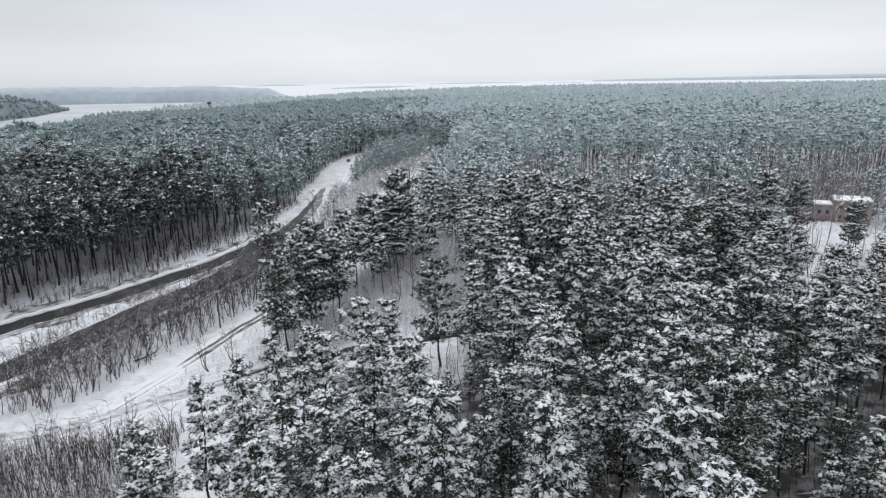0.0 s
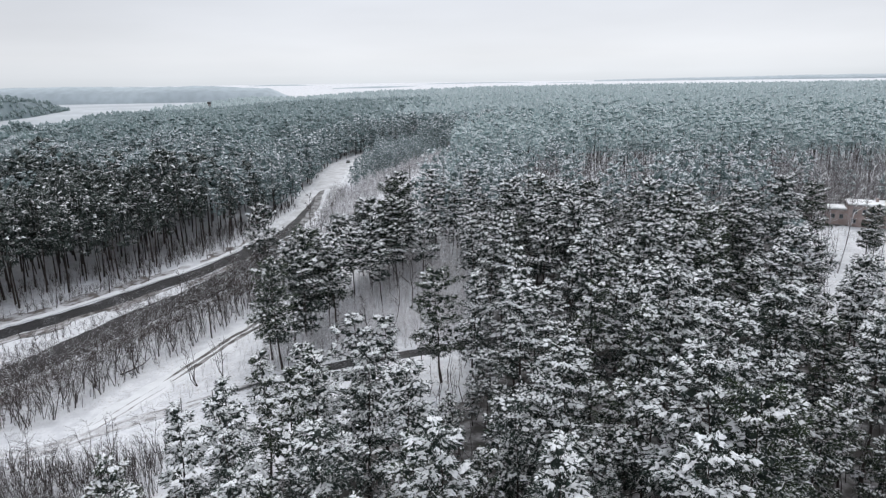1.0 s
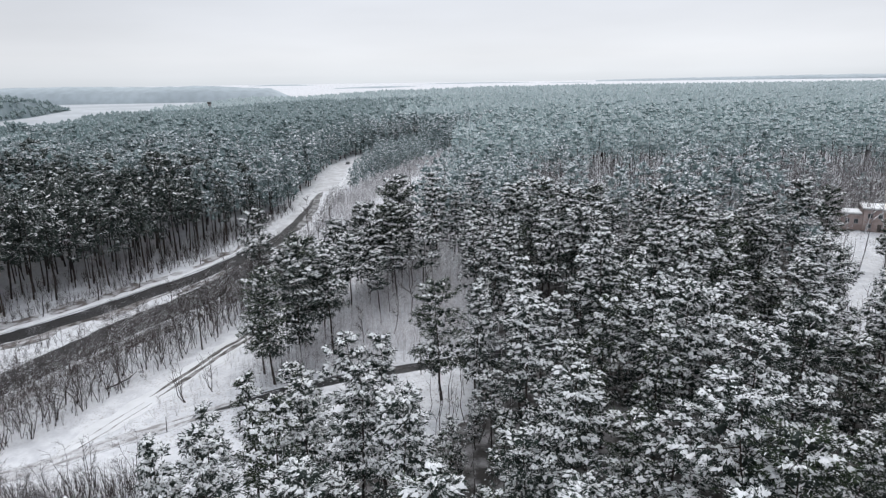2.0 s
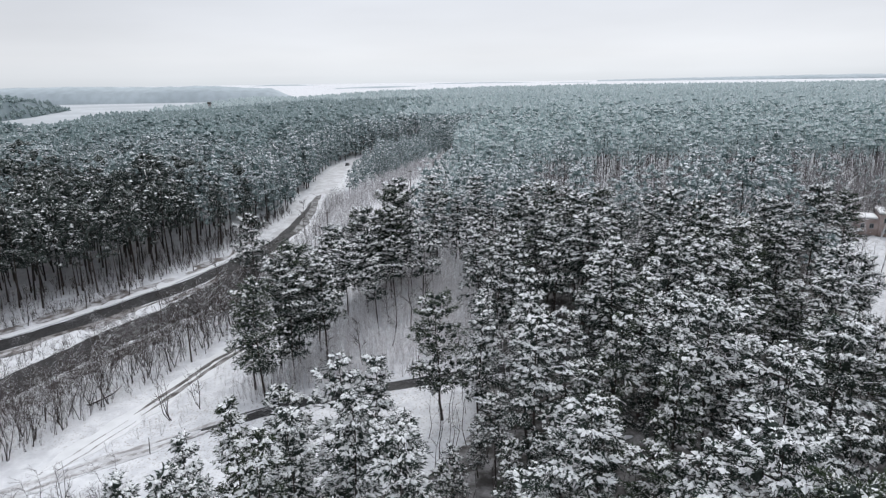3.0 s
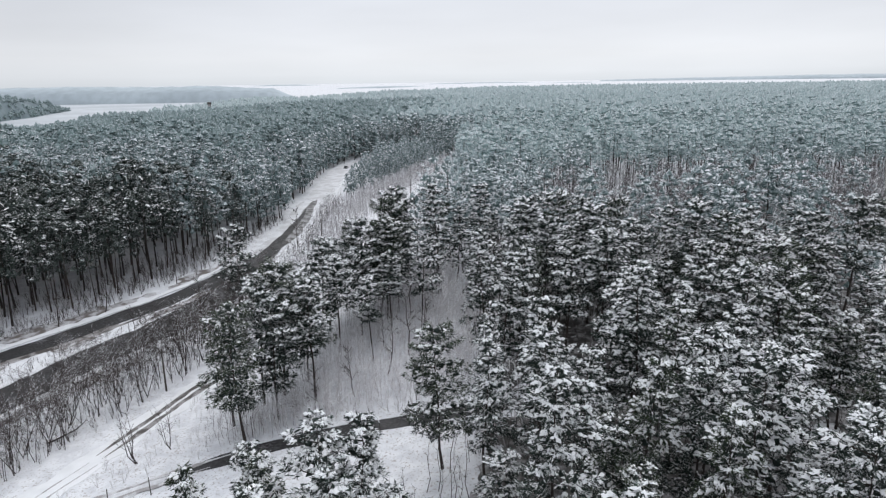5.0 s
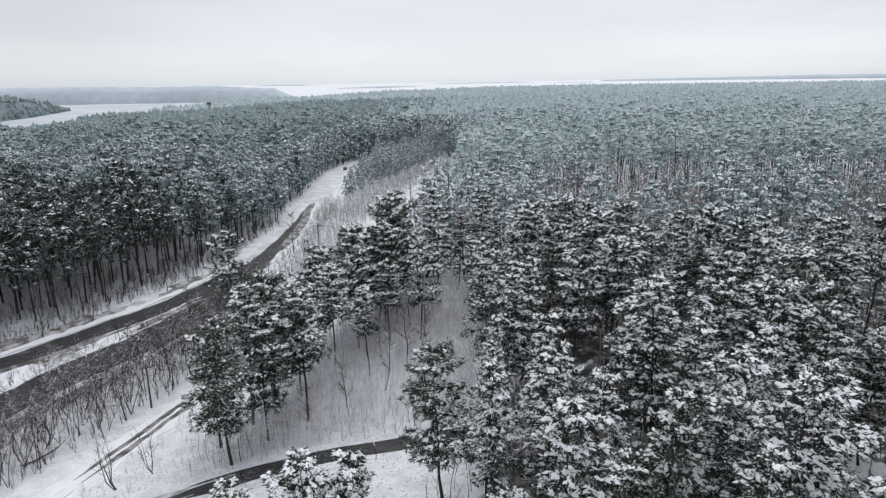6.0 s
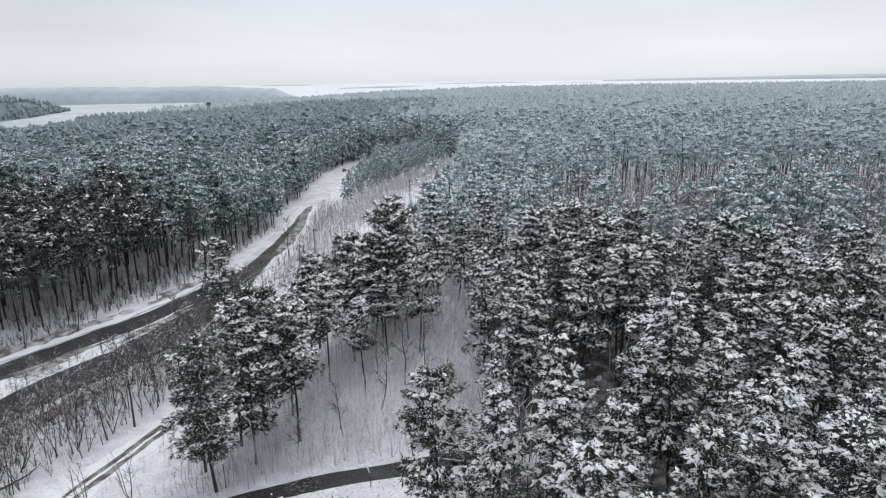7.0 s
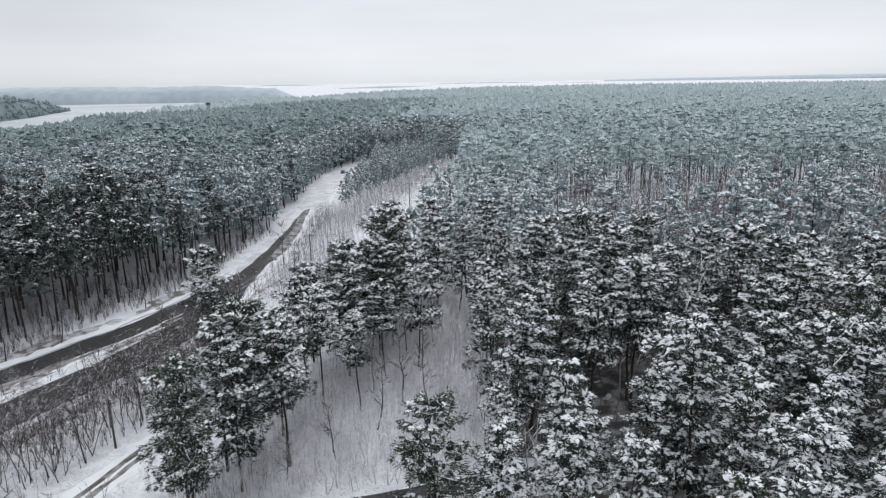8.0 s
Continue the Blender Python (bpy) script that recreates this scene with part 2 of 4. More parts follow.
def smooth_line(points, spacing):
    """A curve through the points, as evenly spaced places."""
    p = np.array(points, float)
    out = []
    for i in range(len(p) - 1):
        a, b, c, d = p[max(i - 1, 0)], p[i], p[i + 1], p[min(i + 2, len(p) - 1)]
        k = max(2, int(np.linalg.norm(c - b) / spacing))
        for s in np.arange(k) / k:
            out.append(0.5 * (2 * b + (c - a) * s + (2 * a - 5 * b + 4 * c - d) * s * s + (3 * b - a - 3 * c + d) * s ** 3))
    out.append(p[-1])
    return np.array(out)


LINES = {"main": (smooth_line(MAIN_ROAD, 2.0), 5.2), "left": (smooth_line(LEFT_LANE, 2.0), 3.0), "side": (smooth_line(SIDE_ROAD, 1.5), 1.8), "track": (smooth_line(TRACK, 1.5), 2.2)}


def far_from(name, x, y):
    """Distance to a road's centre line."""
    line = LINES[name][0]
    x, y = np.atleast_1d(x).astype(float), np.atleast_1d(y).astype(float)
    best = np.full(x.shape, 1e9)
    for px, py in line[:: 2 if len(line) > 60 else 1]:
        best = np.minimum(best, (x - px) ** 2 + (y - py) ** 2)
    return np.sqrt(best)


def lake_edge(y):
    return np.interp(y, [380, 570, 880, 1240, 2200], [-352, -376, -462, -506, -600])


def base_height(x, y):
    slope = np.tanh((x + 15) / 80)
    up = np.clip((y - 115) / 125, 0, 1)
    z = 4.5 + 7 * slope + up * up * (3 - 2 * up) * (6.0 - 4.5 * slope) * np.clip((x + 385) / 190, 0, 1)
    shore = 1 / (1 + np.exp((x - lake_edge(y) + 28) / 22.0))
    z = z * (1 - shore) - 7.5 * shore * (y > 350)
    rise = np.clip((y - 2300) / 2600, 0, 1)
    return z * (1 - rise) + rise * 44


def rolling(x, y):
    x, y = np.asarray(x, float), np.asarray(y, float)
    return (0.35 * np.sin(x * 0.21 + 1.3 * np.sin(y * 0.13)) * np.cos(y * 0.17 + 0.8) + 0.16 * np.sin(x * 0.63 + y * 0.4) * np.sin(y * 0.71 - x * 0.2)
            + 0.06 * np.sin(x * 1.9 - y * 1.1) * np.cos(y * 2.3 + x * 0.6))


def height(x, y):
    x, y = np.atleast_1d(np.asarray(x, float)), np.atleast_1d(np.asarray(y, float))
    calm = np.ones(x.shape)
    near = (np.abs(x) < 220) & (y < 620) & (y > -40)
    if near.any():
        d = np.full(near.sum(), 1e9)
        for key, (_, half) in LINES.items():
            d = np.minimum(d, far_from(key, x[near], y[near]) - half)
        calm[near] = np.clip((d - 0.8) / 3.5, 0, 1)
    return base_height(x, y) + rolling(x, y) * calm


def ground_at(x, y):
    return float(height(x, y)[0])


def inside(poly, x, y):
    x, y = np.asarray(x, float), np.asarray(y, float)
    hit = np.zeros(x.shape, bool)
    for (x0, y0), (x1, y1) in zip(poly, poly[1:] + poly[:1]):
        if y0 != y1:
            hit ^= ((y0 > y) != (y1 > y)) & (x < (x1 - x0) * (y - y0) / (y1 - y0) + x0)
    return hit


def border(points, y):
    p = np.array(points, float)
    return np.interp(y, p[:, 1], p[:, 0])


WEST_EDGE = [(-190, 0), (-150, 90), (-109, 146), (-97.5, 156.5), (-87, 167), (-76, 179), (-69, 193), (-61.5, 207), (-57.8, 237), (-57.2, 262), (-61, 290), (-65, 330), (-67, 366), (-62, 384), (-56, 398), (-46, 412), (-24, 440), (0, 450)]
EAST_EDGE = [(-30, -60), (-28, 30), (-27, 62), (-26, 75), (-24, 83), (-12, 84), (-4, 84), (-1, 92), (1, 104), (3, 112), (6, 121), (1, 131), (6, 141), (0, 151), (3, 159), (-6, 168), (-15, 173), (-14, 182), (-11, 205), (-7, 240), (-2, 300), (2, 370), (0, 392), (-14, 404), (-24, 416), (-24, 440), (0, 450)]
PINE_ROW = [(-32, 112), (-27, 113), (-20.8, 133.2), (-14.7, 147.3), (-10.6, 160.7), (-8.5, 175.0), (-19.0, 168.1), (-27.1, 153.7), (-30.8, 129.4)]
PINE_STRIP = [(-42, 262), (-39, 270), (-34, 300), (-27, 325), (-17, 360), (-8, 392), (-10, 404), (-22, 418), (-20, 446), (-34, 446), (-46, 430), (-46, 412), (-40, 392), (-41, 375), (-43, 350), (-44.5, 320), (-43.5, 285)]
# drawn out towards the camera so the ground by the house shows
HOUSE_CLEARING = [(62, 113), (72, 109), (95, 142), (112, 168), (121, 186), (97, 190), (86, 168), (76, 142)]
GAP_EAST = [(33, 84), (40, 84), (49, 103), (47, 108), (41, 103)]
GAP_DARK = [(12, 112), (22, 115), (23, 127.5), (12, 127)]
GAP_MID = [(59.0, 157.8), (67.9, 157.9), (68.4, 170.5), (59.5, 170.3)]
SHRUBS_MID = [(-31, 113), (2, 119), (3, 150), (1, 166), (-6, 190), (-14, 172), (-24, 131)]
SHRUBS_WEST = [(-86, 96), (-66, 96), (-59, 106), (-55.0, 119.9), (-48.5, 133.0), (-40.8, 148.5), (-42.3, 177.0), (-50.2, 171.0), (-58.7, 152.9), (-70.4, 131.1)]
SHRUBS_SOUTH = [(-84, 62), (-34, 62), (-40, 88), (-58, 85), (-84, 80)]
BROWN_SCRUB = [(-41, 175), (-42, 225), (-44, 252), (-39, 268), (-34, 300), (-27, 325), (-17, 360), (-9, 385), (-6, 360), (-14, 315), (-23, 280), (-29, 240), (-31, 200)]
POWERLINE = [(-37, 170), (-43, 197), (-43, 225), (-42, 255), (-38, 270), (-34, 300), (-27, 325), (-17, 360), (-6, 390), (1, 385), (-3, 320), (-6, 254), (-8, 206), (-8, 172)]
BARE_EAST = [(16, 200), (60, 186), (112, 182), (150, 205), (180, 240), (178, 262), (120, 258), (60, 262), (24, 248)]
BARE_WEST = [(-128, 398), (-92, 392), (-84, 446), (-130, 456)]


def wooded(x, y):
    """Where pines stand."""
    x, y = np.asarray(x, float), np.asarray(y, float)
    east = x > border(EAST_EDGE, y)
    west = x < border(WEST_EDGE, y)
    ok = east | west | inside(PINE_ROW, x, y) | inside(PINE_STRIP, x, y) | (y > 450)
    for poly in (HOUSE_CLEARING, GAP_EAST, GAP_MID, GAP_DARK):
        ok &= ~inside(poly, x, y)
    lake = x < lake_edge(y) + 14 * np.sin(y * 0.02) + 6 * np.sin(y * 0.071)
    ok &= ~(lake & (y > 380))
    for poly in (BARE_EAST, BARE_WEST):
        ok &= ~inside(poly, x, y) | (np.sin(x * 12.9898 + y * 78.233) > 0.86)
    near = (np.abs(x) < 220) & (y < 620)
    if near.any():
        d = np.minimum(far_from("main", x[near], y[near]) - 6.5, np.minimum(far_from("left", x[near], y[near]) - 5.0, far_from("side", x[near], y[near]) - np.where(x[near] > 4, 1.9, 3.2)))
        ok[near] &= d > 0
    return ok


# ---- meshes ----
def soup(name, tris, mats, parent=None, smooth=False):
    """One mesh object from (vertices, triangles, material index) pieces."""
    tris = [t for t in tris if len(t[1])]
    verts = np.concatenate([t[0] for t in tris]).astype(np.float32)
    at, faces, idx = 0, [], []
    for v, f, k in tris:
        faces.append(f + at)
        idx.append(np.full(len(f), k, np.int32))
        at += len(v)
    faces, idx = np.concatenate(faces).astype(np.int32), np.concatenate(idx)
    me = bpy.data.meshes.new(name)
    me.vertices.add(len(verts))
    me.vertices.foreach_set("co", verts.ravel())
    me.loops.add(faces.size)
    me.loops.foreach_set("vertex_index", faces.ravel())
    me.polygons.add(len(faces))
    me.polygons.foreach_set("loop_start", np.arange(0, faces.size, 3, dtype=np.int32))
    me.polygons.foreach_set("loop_total", np.full(len(faces), 3, np.int32))
    me.polygons.foreach_set("material_index", idx)
    me.polygons.foreach_set("use_smooth", np.full(len(faces), smooth))
    for m in mats:
        me.materials.append(m)
    me.update(calc_edges=True)
    ob = new(name, me)
    ob.parent = parent
    return ob


def part(name, bm, mat, parent, label=""):
    me = bpy.data.meshes.new(name)
    bm.to_mesh(me)
    bm.free()
    me.materials.append(mat)
    ob = new(name, me)
    ob.parent = parent
    return tagged(ob, label)


def box(x0, y0, z0, x1, y1, z1, bev=0.0):
    bm = bmesh.new()
    bmesh.ops.create_cube(bm, size=1.0, matrix=Matrix.Translation(((x0 + x1) / 2, (y0 + y1) / 2, (z0 + z1) / 2)) @ Matrix.Diagonal((x1 - x0, y1 - y0, z1 - z0, 1)))
    if bev:
        bmesh.ops.bevel(bm, geom=bm.edges[:], offset=bev, segments=2, affect="EDGES")
    return bm


def rod(bm, a, b, r0, r1, sides=8):
    a, b = Vector(a), Vector(b)
    m = Matrix.Translation((a + b) / 2) @ (b - a).to_track_quat("Z", "Y").to_matrix().to_4x4()
    bmesh.ops.create_cone(bm, cap_ends=True, segments=sides, radius1=r0, radius2=r1, depth=(b - a).length, matrix=m)
    return bm


class Pieces:
    """Gathers triangles for wood, needles, snow and inner needle masses."""

    def __init__(self):
        self.v, self.f, self.n = ([], [], [], []), ([], [], [], []), [0, 0, 0, 0]

    def add(self, kind, v, f):
        self.v[kind].append(v)
        self.f[kind].append(f + self.n[kind])
        self.n[kind] += len(v)

    def arrays(self):
        return [(np.concatenate(v), np.concatenate(f)) if v else (np.zeros((0, 3)), np.zeros((0, 3), int)) for v, f in zip(self.v, self.f)]


def tube(points, radii, sides):
    """A tapered tube through points, closed at its tip."""
    p = np.array(points, float)
    n = len(p)
    ring = np.arange(sides) / sides * 2 * np.pi
    d = np.gradient(p, axis=0)
    d /= np.linalg.norm(d, axis=1)[:, None] + 1e-9
    ref = np.where(np.abs(d[:, 2:3]) > 0.9, np.array([[1.0, 0, 0]]), np.array([[0, 0, 1.0]]))
    u = np.cross(d, ref)
    u /= np.linalg.norm(u, axis=1)[:, None]
    w = np.cross(d, u)
    v = p[:, None] + np.asarray(radii)[:, None, None] * (np.cos(ring)[None, :, None] * u[:, None] + np.sin(ring)[None, :, None] * w[:, None])
    v = v.reshape(-1, 3)
    f = []
    for i in range(n - 1):
        for k in range(sides):
            a, b = i * sides + k, i * sides + (k + 1) % sides
            f += [(a, b, b + sides), (a, b + sides, a + sides)]
    return v, np.array(f)


def tufts(r, centres, outward, size, blades, flat=0.5, fat=1.0):
    """Sprays of needles: folded, pointed blades fanning out from each centre."""
    n = len(centres)
    d = r.normal(scale=0.75, size=(n, blades, 3)) * np.array([1, 1, flat]) + outward[:, None] + np.array([0, 0, 0.06])
    d /= np.linalg.norm(d, axis=2)[..., None]
    length = size * r.uniform(0.6, 1.25, (n, blades, 1))
    side = np.cross(d, np.array([0, 0, 1.0]) + r.normal(scale=0.35, size=(n, blades, 3)))
    side /= np.linalg.norm(side, axis=2)[..., None] + 1e-6
    c = centres[:, None] + r.normal(scale=size * 0.15, size=(n, blades, 3))
    wide = length * r.uniform(0.06, 0.12, (n, blades, 1)) * fat
    mid = c + d * length * 0.55 + np.array([0, 0, 1.0]) * length * 0.08
    v = np.stack([c, mid + side * wide, c + d * length, mid - side * wide], 2).reshape(-1, 3)
    k = np.arange(n * blades)[:, None] * 4
    f = np.stack([k + np.array([[0, 2, 1]]), k + np.array([[0, 3, 2]])], 1).reshape(-1, 3)
    return v, f


def fingers(r, centres, ways, size, each=2, slim=0.2):
    """Snow lying along the sprays: slim, rounded fingers fanning out and drooping at the tip."""
    c, w = np.repeat(centres, each, 0), np.repeat(ways, each, 0)
    n = len(c)
    up = np.array([0, 0, 1.0])
    d = w * np.array([1, 1, 0.3]) + r.normal(scale=0.4, size=(n, 3)) * np.array([1, 1, 0.35])
    d /= np.linalg.norm(d, axis=1)[:, None] + 1e-6
    side = np.cross(d, up)
    long = size * r.uniform(0.55, 1.3, (n, 1))
    wide = size * slim * r.uniform(0.6, 1.5, (n, 1))
    c = c + d * long * 0.3 + r.normal(scale=0.24, size=(n, 3)) * size * np.array([1, 1, 0.3])
    a, b = c - d * long * 0.5, c + d * long * 0.55 - up * long * r.uniform(0.02, 0.4, (n, 1))
    v = np.stack([a, c + side * wide - up * wide * 0.5, b, c - side * wide - up * wide * 0.5, c + up * wide * 0.55], 1).reshape(-1, 3)
    fan = np.array([(0, 1, 4), (1, 2, 4), (2, 3, 4), (3, 0, 4), (0, 2, 1), (0, 3, 2)])
    return v, (np.arange(n)[:, None, None] * 5 + fan[None]).reshape(-1, 3)


ICO_V = np.array([(-1, 1.618, 0), (1, 1.618, 0), (-1, -1.618, 0), (1, -1.618, 0), (0, -1, 1.618), (0, 1, 1.618), (0, -1, -1.618), (0, 1, -1.618), (1.618, 0, -1), (1.618, 0, 1), (-1.618, 0, -1), (-1.618, 0, 1)]) / 1.902
ICO_F = np.array([(0, 11, 5), (0, 5, 1), (0, 1, 7), (0, 7, 10), (0, 10, 11), (1, 5, 9), (5, 11, 4), (11, 10, 2), (10, 7, 6), (7, 1, 8), (3, 9, 4), (3, 4, 2), (3, 2, 6), (3, 6, 8), (3, 8, 9), (4, 9, 5), (2, 4, 11), (6, 2, 10), (8, 6, 7), (9, 8, 1)])
OCT_V = np.array([(1, 0, 0), (0, 1, 0), (-1, 0, 0), (0, -1, 0), (0, 0, 1), (0, 0, -0.4)], float)
OCT_F = np.array([(0, 1, 4), (1, 2, 4), (2, 3, 4), (3, 0, 4), (1, 0, 5), (2, 1, 5), (3, 2, 5), (0, 3, 5)])


def clumps(r, centres, radius, coarse=False):
    """Uneven, flattened masses of needles that fill a crown between its sprays."""
    base, tri = (OCT_V, OCT_F) if coarse else (ICO_V, ICO_F)
    n = len(centres)
    a = r.uniform(0, 6.28, n)
    c, d = np.cos(a)[:, None], np.sin(a)[:, None]
    v = base[None] * r.uniform(0.45, 1.5, (n, len(base), 1))
    v = np.stack([v[..., 0] * c - v[..., 1] * d, v[..., 0] * d + v[..., 1] * c, v[..., 2] * (1.2 if coarse else 0.85)], 2)
    v = centres[:, None] + v * (radius * r.uniform(0.7, 1.25, (n, 1)))[..., None]
    return v.reshape(-1, 3), (np.arange(n)[:, None, None] * len(base) + tri[None]).reshape(-1, 3)


def pine(seed, tall=20.0, crown=0.5, spread=4.2, boughs=34, sprays=11, blades=8, under=3, size=0.55, snow=0.7, sides=7, lean=0.5, limbs=True, mass=0.6, cone=0.0, coarse=False, each=2, slim=0.26, fat=1.0):
    """A Scots pine: a bare, slightly crooked bole, boughs that fan out into flat pads of needle sprays, and the snow along them."""
    r = np.random.default_rng(seed)
    out = Pieces()
    hs = np.linspace(0, tall, 7)
    off = np.cumsum(r.normal(scale=lean * 0.35, size=(7, 2)), axis=0)
    off[0] = 0
    stem = np.column_stack([off, hs])
    thick = 0.0095 * tall
    cut = slice(None) if sides > 4 else slice(0, 7, 3)
    out.add(0, *tube(stem[cut], np.interp(hs, [0, 0.6, tall], [thick * 1.3, thick, 0.02])[cut], sides))
    z0 = tall * (1 - crown)
    up_z = np.array([0, 0, 1.0])
    skew = r.uniform(0, 6.28)
    spots, ways, inner, laden, low = [], [], [], [], []
    turn = r.uniform(0, 6.28)
    for i in range(boughs):
        s = np.clip((i + r.uniform(0, 1.5)) / boughs, 0, 0.995)
        z = z0 + (tall - z0) * s
        wide = spread * np.sqrt(max(0.05, 1 - (s * 0.97) ** 2.6)) * (0.55 + 0.45 * min(1.0, s / 0.28))
        wide = wide * (1 - cone) + cone * spread * ((1 - s) ** 0.7 + 0.1) * (0.7 + 0.3 * min(1.0, s / 0.15))
        turn += 2.4 + r.normal(scale=0.25)
        long = wide * r.uniform(0.55, 1.15) * (1 + 0.18 * np.cos(turn - skew))
        lift = r.uniform(-0.16, 0.1) + 0.55 * s ** 1.6 - 0.2 * cone
        d = np.array([np.cos(turn), np.sin(turn), 0.0])
        e = np.array([-d[1], d[0], 0.0])
        at = np.array([np.interp(z, hs, stem[:, 0]), np.interp(z, hs, stem[:, 1]), z])
        if limbs:
            q = np.linspace(0, 1, 3)
            out.add(0, *tube(at + d * (q * long * 0.9)[:, None] + up_z * (lift * long * q ** 1.5)[:, None], np.array([0.075, 0.05, 0.015]) * tall / 18, 3))
        k = max(1, int(sprays * (0.55 + 0.6 * long / spread)))
        u = 1.0 - 0.62 * r.random(k) ** 1.2
        u[0] = 1.0
        half = 0.46 * long * (1.15 - np.abs(u - 0.62) * 1.6) + 0.12 * size
        v = r.uniform(-1, 1, k) * half
        c = at + d * (u * long)[:, None] + e * v[:, None]
        c[:, 2] += lift * long * u ** 1.5 - 0.2 * np.abs(v) - 0.14 * long * np.clip(u - 0.7, 0, 1) + r.normal(scale=0.05, size=k) * size * 2
        fan = v / (0.45 * long + 0.2) * 0.95 + r.normal(scale=0.25, size=k)
        w = d * np.cos(fan)[:, None] + e * np.sin(fan)[:, None] + up_z * r.normal(-0.05, 0.16, (k, 1))
        spots.append(c)
        ways.append(w)
        load = r.random() < snow * min(1.2, 0.08 + 1.5 * s)
        laden.append(r.random(k) < (0.95 if load else 0.2 * snow))
        low.append(np.full(k, s < 0.3 and r.random() < 0.7))
        t = np.array([r.uniform(0.2, 0.4), 0.62]) if not coarse else np.array([r.uniform(0.5, 0.85)])
        inner.append(at + d * (t * long)[:, None] + up_z * (lift * long * t ** 1.5 - 0.3 * mass)[:, None])
    c, o, has, low = (np.concatenate(a_) for a_ in (spots, ways, laden, low))
    out.add(3, *clumps(r, np.concatenate(inner), mass, coarse))
    # upper sprays carry the snow; low and under-bough ones have shade in their colour
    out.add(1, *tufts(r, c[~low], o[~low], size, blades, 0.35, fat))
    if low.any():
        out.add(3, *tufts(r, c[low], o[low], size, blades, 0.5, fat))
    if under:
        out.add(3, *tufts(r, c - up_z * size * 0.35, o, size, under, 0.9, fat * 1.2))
    out.add(2, *fingers(r, c[has] + up_z * size * 0.24, o[has], size * (0.95 if coarse else 0.8), each, slim))
    return out.arrays()


def placed(proto, x, y, z, turn, scale, tall=1.0):
    """Many copies of a prototype's triangles, joined: arrays of places, turns and sizes."""
    out = []
    c, s = np.cos(turn)[:, None], np.sin(turn)[:, None]
    for v, f in proto:
        if not len(v):
            out.append((np.zeros((0, 3)), np.zeros((0, 3), int)))
            continue
        px = (v[None, :, 0] * c - v[None, :, 1] * s) * scale[:, None] + x[:, None]
        py = (v[None, :, 0] * s + v[None, :, 1] * c) * scale[:, None] + y[:, None]
        pz = v[None, :, 2] * (scale * tall)[:, None] + z[:, None]
        vv = np.stack([px, py, pz], 2).reshape(-1, 3)
        ff = (f[None] + (np.arange(len(x)) * len(v))[:, None, None]).reshape(-1, 3)
        out.append((vv, ff))
    return out


def scatter(x0, x1, y0, y1, step, jitter=0.42):
    gx, gy = np.meshgrid(np.arange(x0, x1, step), np.arange(y0, y1, step))
    gx = gx + step * 0.5 * (np.arange(gx.shape[0]) % 2)[:, None]
    n = gx.size
    return gx.ravel() + rng.uniform(-jitter, jitter, n) * step, gy.ravel() + rng.uniform(-jitter, jitter, n) * step


# ---- ground ----
def spread_out(fine0, fine1, step, far0, far1, grow):
    mid = list(np.arange(fine0, fine1, step))
    s, hi = step, mid[-1]
    while hi < far1:
        s *= grow
        hi = min(hi + s, far1)
        mid.append(hi)
    s, lo = step, mid[0]
    while lo > far0:
        s *= grow
        lo = max(lo - s, far0)
        mid.insert(0, lo)
    return np.array(mid)


gx = spread_out(-120, 115, 1.7, -4800, 4800, 1.09)
gy = spread_out(40, 260, 1.7, -700, 4950, 1.08)
GX, GY = np.meshgrid(gx, gy)
GZ = height(GX.ravel(), GY.ravel())
nx, ny = len(gx), len(gy)
q = (np.arange(ny - 1)[:, None] * nx + np.arange(nx - 1)[None]).ravel()
gf = np.concatenate([np.stack([q, q + 1, q + nx + 1], 1), np.stack([q, q + nx + 1, q + nx], 1)])
ground = soup("ground", [(np.column_stack([GX.ravel(), GY.ravel(), GZ]), gf, 0)], [M_GROUND], smooth=True)
tagged(ground, "snow-covered forest floor with litter and dry grass showing", "ground", kind="structure")

lx, ly = np.meshgrid(np.linspace(-3600, -380, 30), np.linspace(380, 2900, 30))
k = (np.arange(29)[:, None] * 30 + np.arange(29)[None]).ravel()
lake = soup("water", [(np.column_stack([lx.ravel(), ly.ravel(), np.full(lx.size, -4.5)]), np.concatenate([np.stack([k, k + 1, k + 31], 1), np.stack([k, k + 31, k + 30], 1)]), 0)], [M_ICE])
tagged(lake, "pale grey frozen lake beyond the woods", "lake", kind="structure")


